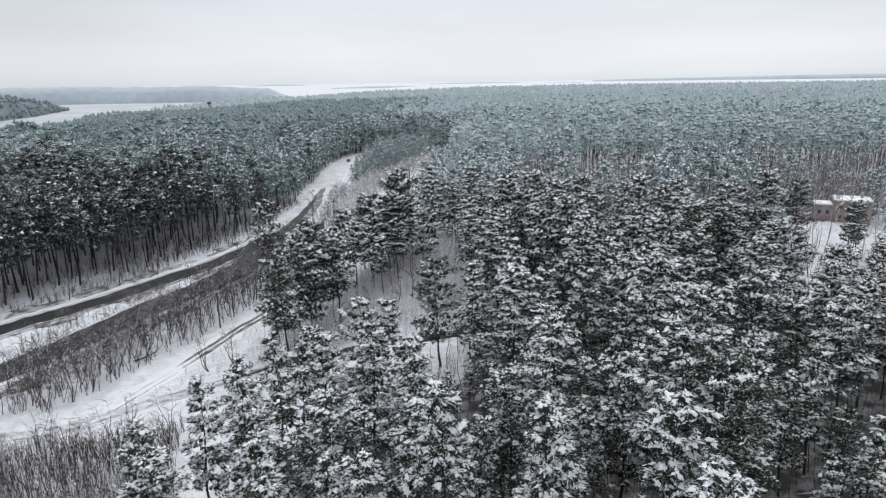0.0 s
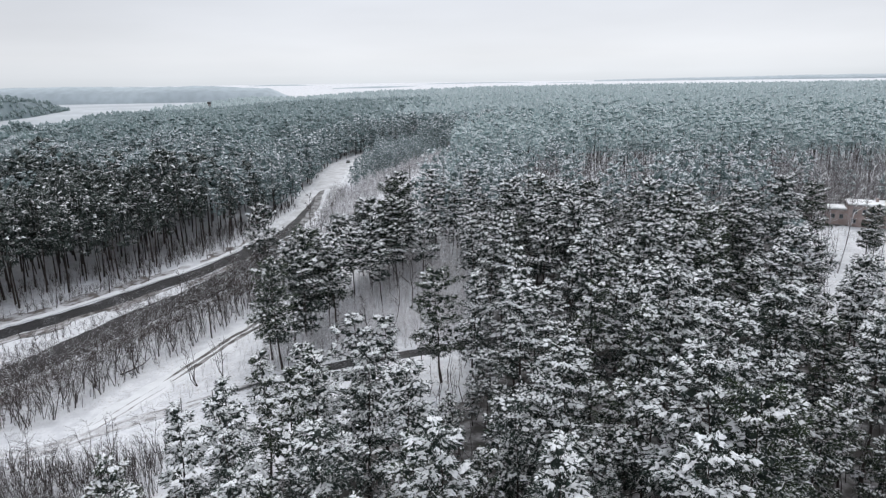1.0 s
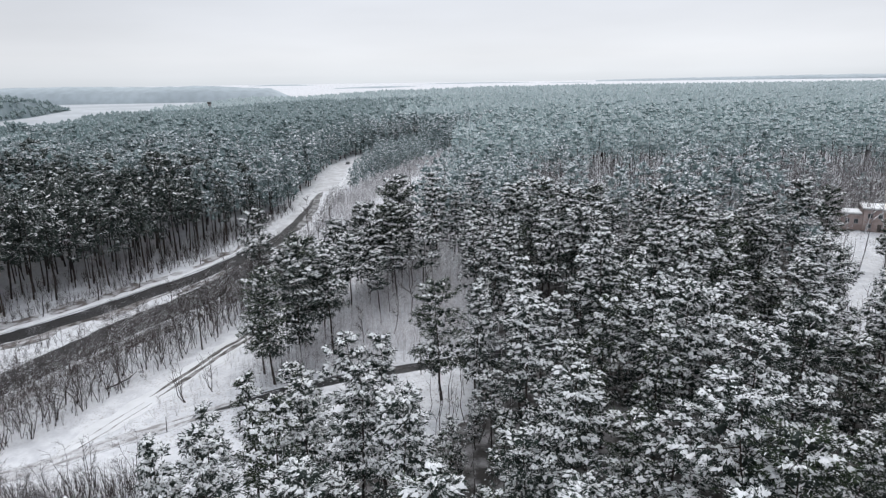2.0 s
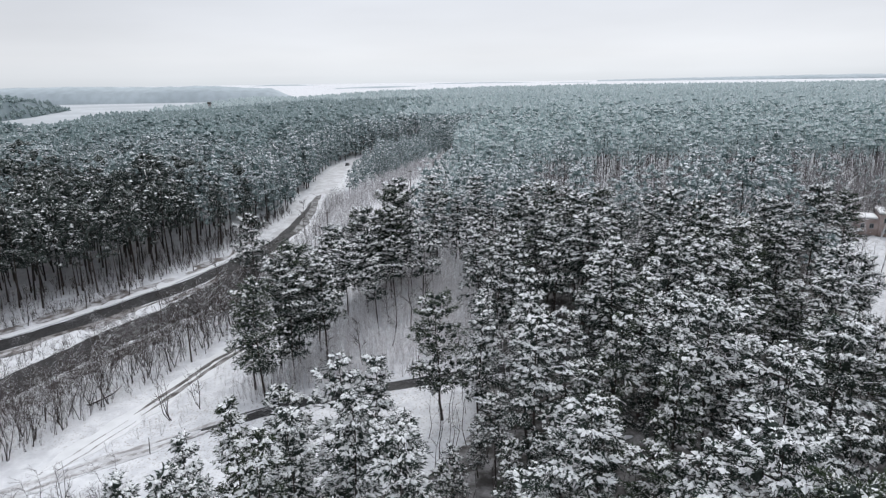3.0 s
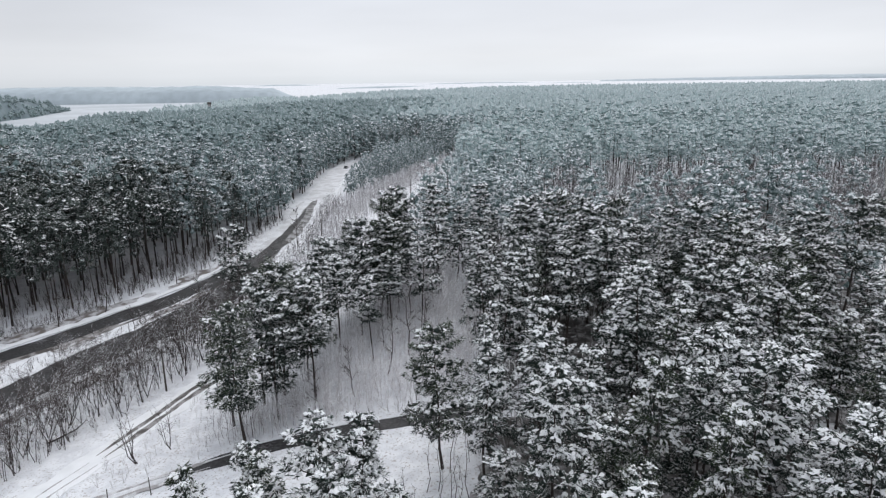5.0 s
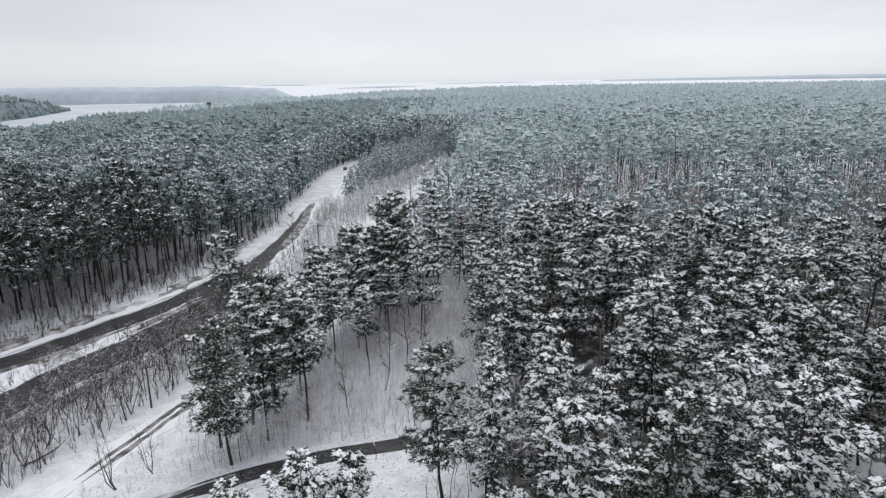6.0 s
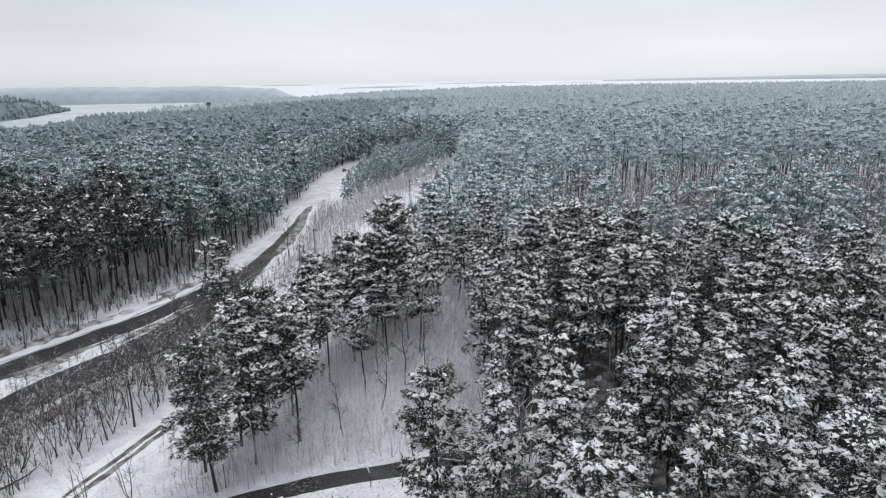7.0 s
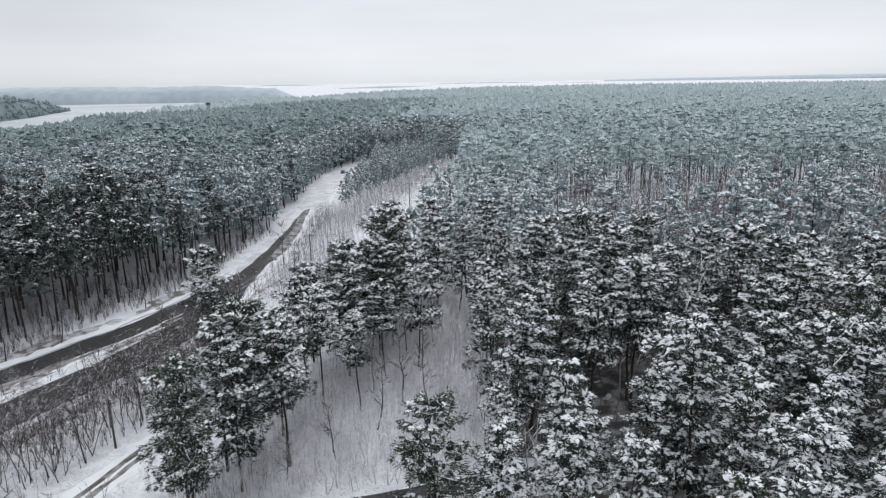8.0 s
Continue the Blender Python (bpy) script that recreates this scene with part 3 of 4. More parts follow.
def ribbon(name, line, half, lift, mat, label, category, ragged=0.25, start=0, end=None, side=0.0, thick=0.12, kind="structure", taper=True, tail=0):
    """A strip laid along a line, with uneven edges and a little thickness."""
    p = line[start:end]
    d = np.gradient(p, axis=0)
    d /= np.linalg.norm(d, axis=1)[:, None]
    nrm = np.column_stack([-d[:, 1], d[:, 0]])
    p = p + nrm * side
    n = len(p)
    wob = lambda: half + ragged * (np.sin(np.arange(n) * 0.9 + rng.uniform(0, 6)) * 0.5 + rng.normal(scale=0.5, size=n))
    ends = np.clip(np.minimum(np.arange(n) + tail * 99, np.arange(n)[::-1] / max(tail, 1)) / 4.0 + 0.12, 0, 1)[:, None] if taper else 1.0
    a, b = p + nrm * wob()[:, None] * ends, p - nrm * wob()[:, None] * ends
    rows = [a, a * 0.75 + b * 0.25, (a + b) / 2, a * 0.25 + b * 0.75, b]
    crown = (0.0, 0.03, 0.05, 0.03, 0.0)
    v = []
    for r_, c_ in zip(rows, crown):
        v.append(np.column_stack([r_, base_height(r_[:, 0], r_[:, 1]) + lift + c_]))
    for r_ in (a, b):
        v.append(np.column_stack([r_, base_height(r_[:, 0], r_[:, 1]) + lift - thick]))
    v = np.concatenate(v)
    f = []
    order = [5, 0, 1, 2, 3, 4, 6]
    for r0, r1 in zip(order, order[1:]):
        i = np.arange(n - 1)
        f += [np.stack([r0 * n + i, r1 * n + i, r1 * n + i + 1], 1), np.stack([r0 * n + i, r1 * n + i + 1, r0 * n + i + 1], 1)]
    ob = soup(name, [(v, np.concatenate(f)[:, ::-1], 0)], [mat], smooth=False)
    return tagged(ob, label, category, kind=kind)


main_line, left_line, side_line, track_line = (LINES[k][0] for k in ("main", "left", "side", "track"))
cut = int(np.argmin(np.abs(main_line[:, 1] - 272)))
bend = int(np.argmin(np.abs(main_line[:, 1] - 196)))
ribbon("road_main", main_line, 4.9, 0.06, M_ASPHALT, "dark wet asphalt road with slush through the woods", "road", 0.35, 0, bend + 5, tail=3)
ribbon("road_main_bend", main_line, 2.7, 0.064, M_ASPHALT, "wet asphalt narrowing between snowy edges", "road", 0.4, bend - 6, cut - 8, 0.5, tail=8)
ribbon("road_slush", main_line, 2.4, 0.056, M_WETSLUSH, "wheel-worn slush on the snowy road", "road", 0.5, bend + 6, cut + 8, -0.4, tail=8)
ribbon("road_snow_edge", main_line, 1.3, 0.05, M_ROADSNOW, "packed snow along the road edge", "snow", 0.4, bend, cut, 3.9)
ribbon("verge_grass", left_line, 2.6, 0.03, M_DIRTY, "verge of dirty snow and dead grass", "verge", 1.2, 0, None, 7.4, 0.06)
ribbon("verge_grass", main_line, 2.2, 0.03, M_DIRTY, "verge of dirty snow and dead grass", "verge", 1.1, 0, bend, -8.9, 0.06)
ribbon("median_grass", left_line, 1.5, 0.03, M_DIRTY, "median of dirty snow and dead grass", "verge", 0.9, 0, 100, -4.9, 0.06)
ribbon("road_main_far", main_line, 4.4, 0.06, M_ROADSNOW, "snow-covered stretch of road between pines", "road", 0.4, cut - 1)
ribbon("road_slip", left_line, 2.9, 0.075, M_ASPHALT, "dark wet slip road beside a snowy verge", "road", 0.4)
ribbon("verge_rut", left_line, 0.16, 0.05, M_RUT, "thin dark wheel rut in the snowy verge", "rut", 0.12, 0, None, -4.4)
ribbon("verge_rut", left_line, 0.16, 0.05, M_RUT, "thin dark wheel rut in the snowy verge", "rut", 0.12, 0, None, -5.9)
ribbon("snow_bank", main_line, 0.6, 0.26, M_BANK, "ploughed snow bank along the road", "snow bank", 0.5, 0, None, -5.9, 0.35)
for k, (a_, b_) in enumerate(((8, 30), (38, 58), (66, 86), (92, 104))):
    ribbon("muddy_verge", left_line, 0.9, 0.055, M_RUT, "muddy strip of verge between the carriageways", "verge", 0.9, a_, b_, -3.7 - 0.5 * (k % 2), 0.06)
ribbon("snow_bank", left_line, 0.8, 0.32, M_BANK, "ploughed snow bank along the slip road", "snow bank", 0.5, 0, None, 4.1, 0.35)
cut = int(np.argmin(np.abs(side_line[:, 0] + 38)))
ribbon("road_side", side_line, 1.55, 0.06, M_ASPHALT, "narrow wet asphalt lane crossing the woods", "road", 0.1, cut, int(np.argmin(np.abs(side_line[:, 0] - 60))))
ribbon("road_side_west", side_line, 1.9, 0.06, M_ROADSNOW, "snow-covered lane with slushy wheel tracks", "road", 0.3, 0, cut + 1)
for off in (-0.95, 0.85):
    ribbon("lane_rut", side_line, 0.42, 0.105, M_SLUSH, "grey slushy wheel track on the lane", "rut", 0.3, 0, cut + (7 if off > 0 else 4), off, 0.05)
ribbon("track_snow", track_line, 2.6, 0.05, M_BANK, "snowy forest track", "track", 0.6)
first = int(np.argmin(np.abs(track_line[:, 1] - 111)))
for off in (-0.85, 0.75):
    ribbon("track_rut", track_line, 0.5, 0.1, M_RUT, "dark muddy wheel rut on the snowy track", "rut", 0.22, first, None, off, 0.06)
    ribbon("track_rut_faint", track_line, 0.2, 0.1, M_SLUSH, "faint wheel rut on the snowy track", "rut", 0.2, 2, first, off - 0.6, 0.06)



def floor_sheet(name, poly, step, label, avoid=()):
    """Leaf litter and needles under dense trees, with little snow; its dark tone also stands in for shade. A thin
    ragged sheet.
    """
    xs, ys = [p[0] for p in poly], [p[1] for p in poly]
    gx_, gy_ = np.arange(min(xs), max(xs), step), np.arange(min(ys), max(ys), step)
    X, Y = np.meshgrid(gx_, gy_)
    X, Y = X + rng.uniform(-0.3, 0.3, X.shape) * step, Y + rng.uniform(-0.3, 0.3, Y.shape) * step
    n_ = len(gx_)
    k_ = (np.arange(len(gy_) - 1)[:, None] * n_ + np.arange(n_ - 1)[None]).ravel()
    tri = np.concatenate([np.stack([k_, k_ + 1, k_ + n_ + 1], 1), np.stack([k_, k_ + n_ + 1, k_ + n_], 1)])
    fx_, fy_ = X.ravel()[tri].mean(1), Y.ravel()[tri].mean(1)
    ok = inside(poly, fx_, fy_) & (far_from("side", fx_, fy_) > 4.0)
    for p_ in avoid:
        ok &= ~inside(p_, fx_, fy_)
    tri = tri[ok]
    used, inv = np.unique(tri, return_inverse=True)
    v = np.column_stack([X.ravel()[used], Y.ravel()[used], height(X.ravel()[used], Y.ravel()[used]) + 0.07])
    return tagged(soup(name, [(v, inv.reshape(-1, 3), 0)], [M_SHADED_LITTER], smooth=True), label, "forest floor", kind="structure")


floor_sheet("forest_floor_east", [(-25, -14), (34, -14), (70, 40), (118, 120), (84, 132), (92, 190), (60, 200), (4, 205), (6, 122), (4, 108), (2, 98), (-3, 88), (-22, 80)], 1.3, "brown needle litter thinly dusted with snow, darkened to stand for shade", (GAP_EAST, GAP_MID, HOUSE_CLEARING))
floor_sheet("forest_floor_bare_wood", BARE_EAST, 2.0, "brown leaf litter with patches of snow, darkened to stand for shade")

# ---- far hills and the plain's edge ----
def ridge(name, points, foot, label, mat, back=(0, 1)):
    """A long wooded ridge with an uneven crest and depth, closed at both ends."""
    p = np.array(points, float)
    s = np.linspace(0, len(p) - 1, 160)
    x, y, h = (np.interp(s, np.arange(len(p)), p[:, i]) for i in range(3))
    h = foot + (h - foot) * (1 + 0.02 * np.sin(s * 5) + 0.012 * np.sin(s * 23) + rng.normal(scale=0.006, size=160))
    h[0] = h[-1] = foot - 3
    bx_, by_ = back
    rows = [np.column_stack([x + bx_ * k, y + by_ * k, z]) for k, z in ((0, np.full(160, foot - 3.0)), (18, np.maximum(foot - 3, foot + (h - foot) * 0.6)), (110, h), (320, np.full(160, foot - 3.0)))]
    i = np.arange(159)
    f = np.concatenate([np.concatenate([np.stack([a * 160 + i, a * 160 + i + 1, a * 160 + 161 + i], 1), np.stack([a * 160 + i, a * 160 + 161 + i, a * 160 + 160 + i], 1)]) for a in range(3)])
    return tagged(soup(name, [(np.concatenate(rows), f, 0)], [mat], smooth=True), label, "hills", kind="structure")


HEADLAND = [(-830, 1050, 38), (-765, 1085, 44), (-810, 1290, 41), (-880, 1480, 30), (-935, 1640, -4)]
ridge("backdrop_ridge_west", [(-3200, 1900, 50), (-2400, 1980, 52), (-1700, 2080, 51), (-1200, 2160, 49), (-850, 2210, 47), (-640, 2260, 37), (-560, 2300, -4)], -4.0, "hazy wooded ridge across the lake", M_FAR_HAZE)
ridge("backdrop_headland", HEADLAND, -5.0, "wooded headland reaching into the lake", M_HEADLAND_HAZE, (-0.95, -0.3))
ridge("backdrop_ridge_east", [(900, 4300, 45), (1800, 4200, 56), (2700, 4000, 60), (3600, 3800, 60), (4400, 3500, 56)], 5.0, "hazy wooded rise on the horizon", M_FAR_HAZE)
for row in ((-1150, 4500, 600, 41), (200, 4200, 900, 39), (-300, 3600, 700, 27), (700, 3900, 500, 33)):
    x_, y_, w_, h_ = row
    ridge("backdrop_copse", [(x_ - w_ / 2, y_, h_ - 4), (x_ - w_ * 0.2, y_ + 20, h_ + 3), (x_ + w_ * 0.15, y_, h_ + 2), (x_ + w_ / 2, y_ + 10, h_ - 5)], h_ - 12.0, "hazy belt of trees on the snowy plain", M_FAR_HAZE)

# ---- pines ----
TALL = [dict(seed=100 + i, tall=20.0, crown=(0.52, 0.72, 0.6, 0.68, 0.52, 0.74, 0.5)[i], spread=(4.0, 4.9, 4.4, 3.9, 4.2, 4.6, 3.7)[i], boughs=(24, 35, 27, 32, 26, 38, 23)[i], sprays=18, size=0.66, snow=(0.8, 0.48, 1.0, 0.5, 0.92, 0.34, 0.7)[i], mass=0.42, each=3, slim=0.29) for i in range(7)]
FULL = [dict(seed=200 + i, tall=17.0, crown=0.66 + 0.06 * (i % 3), spread=2.55 + 0.3 * (i % 3), boughs=32 + 3 * (i % 3), sprays=12, size=0.54, snow=(1.15, 0.75, 0.95, 0.52, 1.1, 0.85)[i], mass=0.28, cone=0.35 + 0.25 * (i % 2), each=3, slim=0.3) for i in range(6)]
YOUNG = [dict(seed=300 + i, tall=11.0, crown=0.8, spread=2.5, boughs=30, sprays=8, size=0.48, snow=0.85, mass=0.25, cone=0.85, each=3, slim=0.3) for i in range(3)]
KINDS = {"tall": TALL, "full": FULL, "young": YOUNG}
LABELS = {"tall": "tall pine with a bare bole and snow-laden crown", "full": "dense pine with snow on its needle sprays", "young": "young snow-covered pine beside taller trees"}


def pine_thing(kind, spec):
    wood, needles, snow, inner = pine(**spec)
    root = new("pine_tree")
    soup("trunk", [(*wood, 0)], [M_BARK], root)
    tagged(soup("crown", [(*needles, 0), (*inner, 1)], [M_NEEDLE_GREEN if spec["seed"] in (103, 105, 203, 201) else M_NEEDLE, M_INNER_SHADE], root), "dark green needle sprays", kind="stuff")
    tagged(soup("snow_cover", [(*snow, 0)], [M_SNOW], root), "white snow lying on the sprays", kind="stuff")
    tagged(root, LABELS[kind], "pine tree", "pines of the wood")
    return root


PROTO = {k: [] for k in KINDS}


def plant(kind, i, x, y, top=None, turn=0.0, scale=1.0):
    """One pine at its place; top: the height above the datum that its tip reaches."""
    specs = KINDS[kind]
    i %= len(specs)
    while len(PROTO[kind]) <= i:
        PROTO[kind].append(None)
    z = ground_at(x, y) - 0.1
    if top is not None:
        scale = (top - z) / specs[i]["tall"]
    m = pose(x, y, z, 0, 0, turn)
    if PROTO[kind][i] is None:
        ob = PROTO[kind][i] = pine_thing(kind, specs[i])
        ob.matrix_basis = m @ Matrix.Scale(scale, 4)
    else:
        ob = copy_thing(PROTO[kind][i], m)
        ob.scale = (scale, scale, scale)
    return ob


# single trees that stand out
LANDMARKS = [("tall", 1, -46.7, 163.4, 23.6), ("tall", 5, -30.4, 112.6, 23.0), ("tall", 3, -33.4, 117.0, 20.2), ("tall", 1, -27.3, 118.6, 22.0), ("tall", 4, -22.5, 123.4, 23.8), ("tall", 5, -25.2, 130.5, 21.5), ("tall", 6, -15.0, 135.6, 20.0), ("tall", 4, -21.5, 139.8, 22.2),
             ("tall", 2, -18.5, 147.0, 22.0), ("tall", 0, -12.6, 146.5, 21.5), ("tall", 5, -2.2, 101.8, 24.2), ("tall", 2, -7.3, 149.0, 23.5), ("tall", 6, 8.4, 178.8, 22.5),
             ("full", 3, -22.7, 76.4, 21.6), ("full", 1, -17.2, 79.4, 21.4), ("full", 2, -11.8, 78.2, 25.4), ("full", 4, -8.4, 80.4, 24.8), ("full", 0, -26.7, 62.2, 21.9), ("full", 5, -20.3, 60.2, 24.4), ("full", 1, -29.4, 55.0, 21.5), ("full", 2, -4.5, 62.6, 26.3),
             ("full", 0, -25.0, 69.6, 21.2), ("full", 4, -15.2, 70.4, 23.6), ("full", 5, -10.0, 69.8, 25.0), ("full", 2, -19.8, 84.0, 19.6), ("full", 0, 2.6, 94.0, 25.4), ("full", 4, 9.0, 94.2, 26.6), ("full", 2, 13.6, 94.0, 24.8), ("full", 5, 4.6, 109.8, 21.5), ("full", 2, 8.1, 79.6, 29.0), ("full", 1, 21.9, 77.4, 26.6), ("full", 3, 18.0, 85.8, 27.3),
             ("tall", 2, 23.8, 112.8, 27.4), ("tall", 0, 31.0, 109.8, 28.8), ("tall", 2, 35.0, 105.0, 30.0), ("tall", 4, 25.8, 92.6, 27.0), ("tall", 0, 33.0, 92.4, 26.4), ("tall", 1, 38.0, 79.6, 28.6),
             ("tall", 2, 17.4, 131.0, 26.6), ("tall", 5, 12.4, 137.6, 24.6), ("tall", 1, 31.0, 141.0, 28.6), ("tall", 0, 70.2, 167.0, 26.4), ("tall", 5, 84.2, 159.4, 27.8), ("full", 1, 85.0, 230.4, 24.6), ("full", 2, 66.0, 231.0, 23.2),
             ("tall", 1, -12.7, 179.0, 23.0), ("tall", 3, -17.4, 165.5, 22.0), ("tall", 0, -9.0, 205.0, 23.2), ("full", 3, -5.0, 241.0, 23.4), ("tall", 5, -2.0, 190.0, 23.0), ("full", 2, -5.2, 174.0, 20.5), ("tall", 6, 1.5, 183.0, 22.4), ("full", 1, -7.5, 192.0, 21.5), ("full", 5, -4.0, 216.0, 22.5), ("tall", 3, 0.0, 204.0, 23.0),
             ("tall", 3, 90.5, 146.0, 24.6), ("tall", 5, 95.4, 151.5, 23.6), ("tall", 3, 45.4, 103.8, 23.5), ("tall", 6, 47.4, 105.7, 24.0)]
taken = []
for kind, i, x, y, top in LANDMARKS:
    plant(kind, i, x, y, top, rng.uniform(0, 360))
    taken.append((x, y))
taken = np.array(taken)

# the wood, tree by tree
ax, ay = scatter(-30, 360, -10, 470, 6.0)
bx, by = scatter(-330, 10, -10, 470, 4.9)
sel = ax > border(EAST_EDGE, ay)
ax, ay = ax[sel], ay[sel]
sel = bx < border(EAST_EDGE, by)
bx, by = bx[sel], by[sel]
tx, ty = np.concatenate([ax, bx]), np.concatenate([ay, by])
keep = wooded(tx, ty) & (((tx[:, None] - taken[:, 0]) ** 2 + (ty[:, None] - taken[:, 1]) ** 2).min(1) > 17)
keep &= (np.abs(tx) < 0.7 * np.maximum(ty, 0) + 28) & (rng.random(len(tx)) > np.where(tx > -14, 0.06, 0.0)) & (ty > -10)
tx, ty = tx[keep], ty[keep]
reach = np.hypot(tx - 4, np.maximum(ty - 66, 0) * 0.8 + np.maximum(66 - ty, 0) * 1.6)
reach[inside(PINE_ROW, tx, ty)] *= 0.3
order = np.argsort(reach)
tx, ty, reach = tx[order], ty[order], reach[order]
tz = height(tx, ty) - 0.1
east_side = tx > border(EAST_EDGE, ty)
rank = np.arange(len(tx))
pick = rng.random(len(tx))
swell = 0.09 * np.sin(tx * 0.11 + 1.7 * np.sin(ty * 0.05)) + 0.07 * np.sin(ty * 0.13 + tx * 0.06)
size = np.where(east_side, rng.uniform(0.55, 1.25, len(tx)), rng.uniform(0.8, 1.22, len(tx))) + swell
size[(tx < -3) & (ty < 104) & east_side] *= 0.94
lane_side = (tx < 2) & (ty > 86) & (ty < 112) & east_side
size[lane_side] = np.minimum(size[lane_side], 0.66)
size[inside(PINE_ROW, tx, ty)] *= 0.88
size[inside(PINE_STRIP, tx, ty)] *= 0.56
turns = rng.uniform(0, 360, len(tx))
# trees towards the house are scaled down to keep it in the camera's view
to_house = np.hypot(tx - 102, ty - 182)
house_view_belt = inside([(30, 70), (48, 62), (122, 172), (112, 196), (94, 186)], tx, ty)
size = np.where(house_view_belt, np.minimum(size, 0.17 + to_house * 0.0098), size)
keep = size > 0.3
tx, ty, tz, reach, east_side, pick, size, turns = (a_[keep] for a_ in (tx, ty, tz, reach, east_side, pick, size, turns))
rank = np.arange(len(tx))
NEAR = 285
for j in range(NEAR):
    kind = "tall" if not east_side[j] or pick[j] < (0.55 if tx[j] > 9 else 0.2) else "full" if pick[j] < 0.88 else "young"
    plant(kind, int(pick[j] * 997), tx[j], ty[j], None, turns[j], size[j] * (0.92 if kind == "tall" and east_side[j] else 1.05))


def stand(name, specs, x, y, z, turn, scale, needle, label, snow=M_SNOW):
    """A stretch of woodland whose trees are too many to tell apart."""
    which = rng.integers(0, len(specs), len(x))
    tris = []
    for i, spec in enumerate(specs):
        sel = which == i
        if sel.any():
            for k, (v, f) in enumerate(placed(pine(**spec), x[sel], y[sel], z[sel], turn[sel], scale[sel])):
                tris.append((v, f, k))
    return tagged(soup(name, tris, [M_BARK, needle, snow, {M_SNOW: M_INNER_SHADE, M_SNOW_LIGHT_HAZE: M_INNER_MID, M_SNOW_PALE_HAZE: M_INNER_HAZE, M_SNOW_SLATE_HAZE: M_INNER_SLATE_HAZE}.get(snow, M_INNER_FAR)]), label, "woodland", kind="stuff")


mid_tall = [dict(seed=400 + i, tall=20.0, crown=0.46 + 0.08 * (i % 3), spread=3.6 + 0.4 * (i % 3), boughs=22, sprays=3, blades=5, under=2, size=1.0, snow=(0.14, 0.3, 0.06)[i % 3], sides=4, limbs=False, mass=0.85, coarse=True, slim=0.24, fat=1.5) for i in range(6)]
mid_full = [dict(seed=420 + i, tall=17.5, crown=0.56 + 0.08 * (i % 3), spread=2.9 + 0.4 * (i % 3), boughs=24, sprays=3, blades=5, under=2, size=0.9, snow=(0.9, 0.45, 0.7)[i % 3], sides=4, limbs=False, mass=0.75, cone=0.3 + 0.3 * (i % 2), coarse=True, slim=0.24, fat=1.5) for i in range(6)]
low_tall = [dict(seed=440 + i, tall=20.0, crown=0.46, spread=3.6, boughs=16, sprays=2, blades=4, under=1, size=1.05, snow=(0.7, 0.3, 0.5)[i % 3], sides=3, limbs=False, mass=1.1, coarse=True, each=1, slim=0.26, fat=1.7, cone=0.3 * (i % 2)) for i in range(6)]
mid_bushy = [dict(seed=410 + i, tall=17.0, crown=0.82, spread=3.0 + 0.3 * (i % 3), boughs=26, sprays=3, blades=5, under=2, size=1.0, snow=(0.5, 0.25, 0.35)[i % 3], sides=4, limbs=False, mass=0.9, cone=0.3 + 0.2 * (i % 2), coarse=True, slim=0.26, fat=1.5) for i in range(6)]
rest = rank >= NEAR
fringe = (~east_side) & (ty > 225) & (ty < 470) & ((tx > border(WEST_EDGE, ty) - 16) | inside(PINE_STRIP, tx, ty))
fringe |= (np.abs(tx + 25) < 50) & (ty > 385) & (ty < 470)
belt = ty + rng.normal(scale=16, size=len(ty))
# farther belts take materials with more haze painted into them
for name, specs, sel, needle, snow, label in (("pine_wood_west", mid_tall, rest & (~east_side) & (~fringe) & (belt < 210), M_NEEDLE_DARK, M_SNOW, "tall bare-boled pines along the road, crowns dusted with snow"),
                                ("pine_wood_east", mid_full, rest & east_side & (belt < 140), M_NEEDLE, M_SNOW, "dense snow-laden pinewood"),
                                ("pine_wood_beyond", mid_bushy, rest & fringe & (belt >= 360), M_NEEDLE_MID, M_SNOW_LIGHT_HAZE, "pines closing the far end of the clearing, haze in their colour"),
                                ("pine_wood_fringe", mid_bushy, rest & fringe & (belt < 360), M_NEEDLE_FRINGE, M_SNOW_LIGHT_HAZE, "pines with low boughs along the clearing, light haze in their colour"),
                                ("pine_wood_northwest", mid_tall, rest & (~east_side) & (~fringe) & (belt >= 210) & (belt < 290), M_NEEDLE_FRINGE, M_SNOW_LIGHT_HAZE, "pines along the edge of the road, light haze in their colour"),
                                ("pine_wood_northeast", mid_full, rest & east_side & (belt >= 140) & (belt < 245), M_NEEDLE_MID, M_SNOW_LIGHT_HAZE, "snowy pinewood with haze in its colour"),
                                ("pine_wood_north", low_tall, rest & (~fringe) & (~east_side) & (belt >= 290), M_NEEDLE_HAZE, M_SNOW_SLATE_HAZE, "pinewood beyond the clearing, haze in its colour"),
                                ("pine_wood_far_east", low_tall, rest & east_side & (~fringe) & (belt >= 245), M_NEEDLE_PALE_HAZE, M_SNOW_PALE_HAZE, "distant pinewood paled by haze in its colour")):
    stand(name, specs, tx[sel], ty[sel], tz[sel], np.radians(turns[sel]), size[sel] * (0.97 if snow == M_SNOW_PALE_HAZE else 1.0), needle, label, snow)
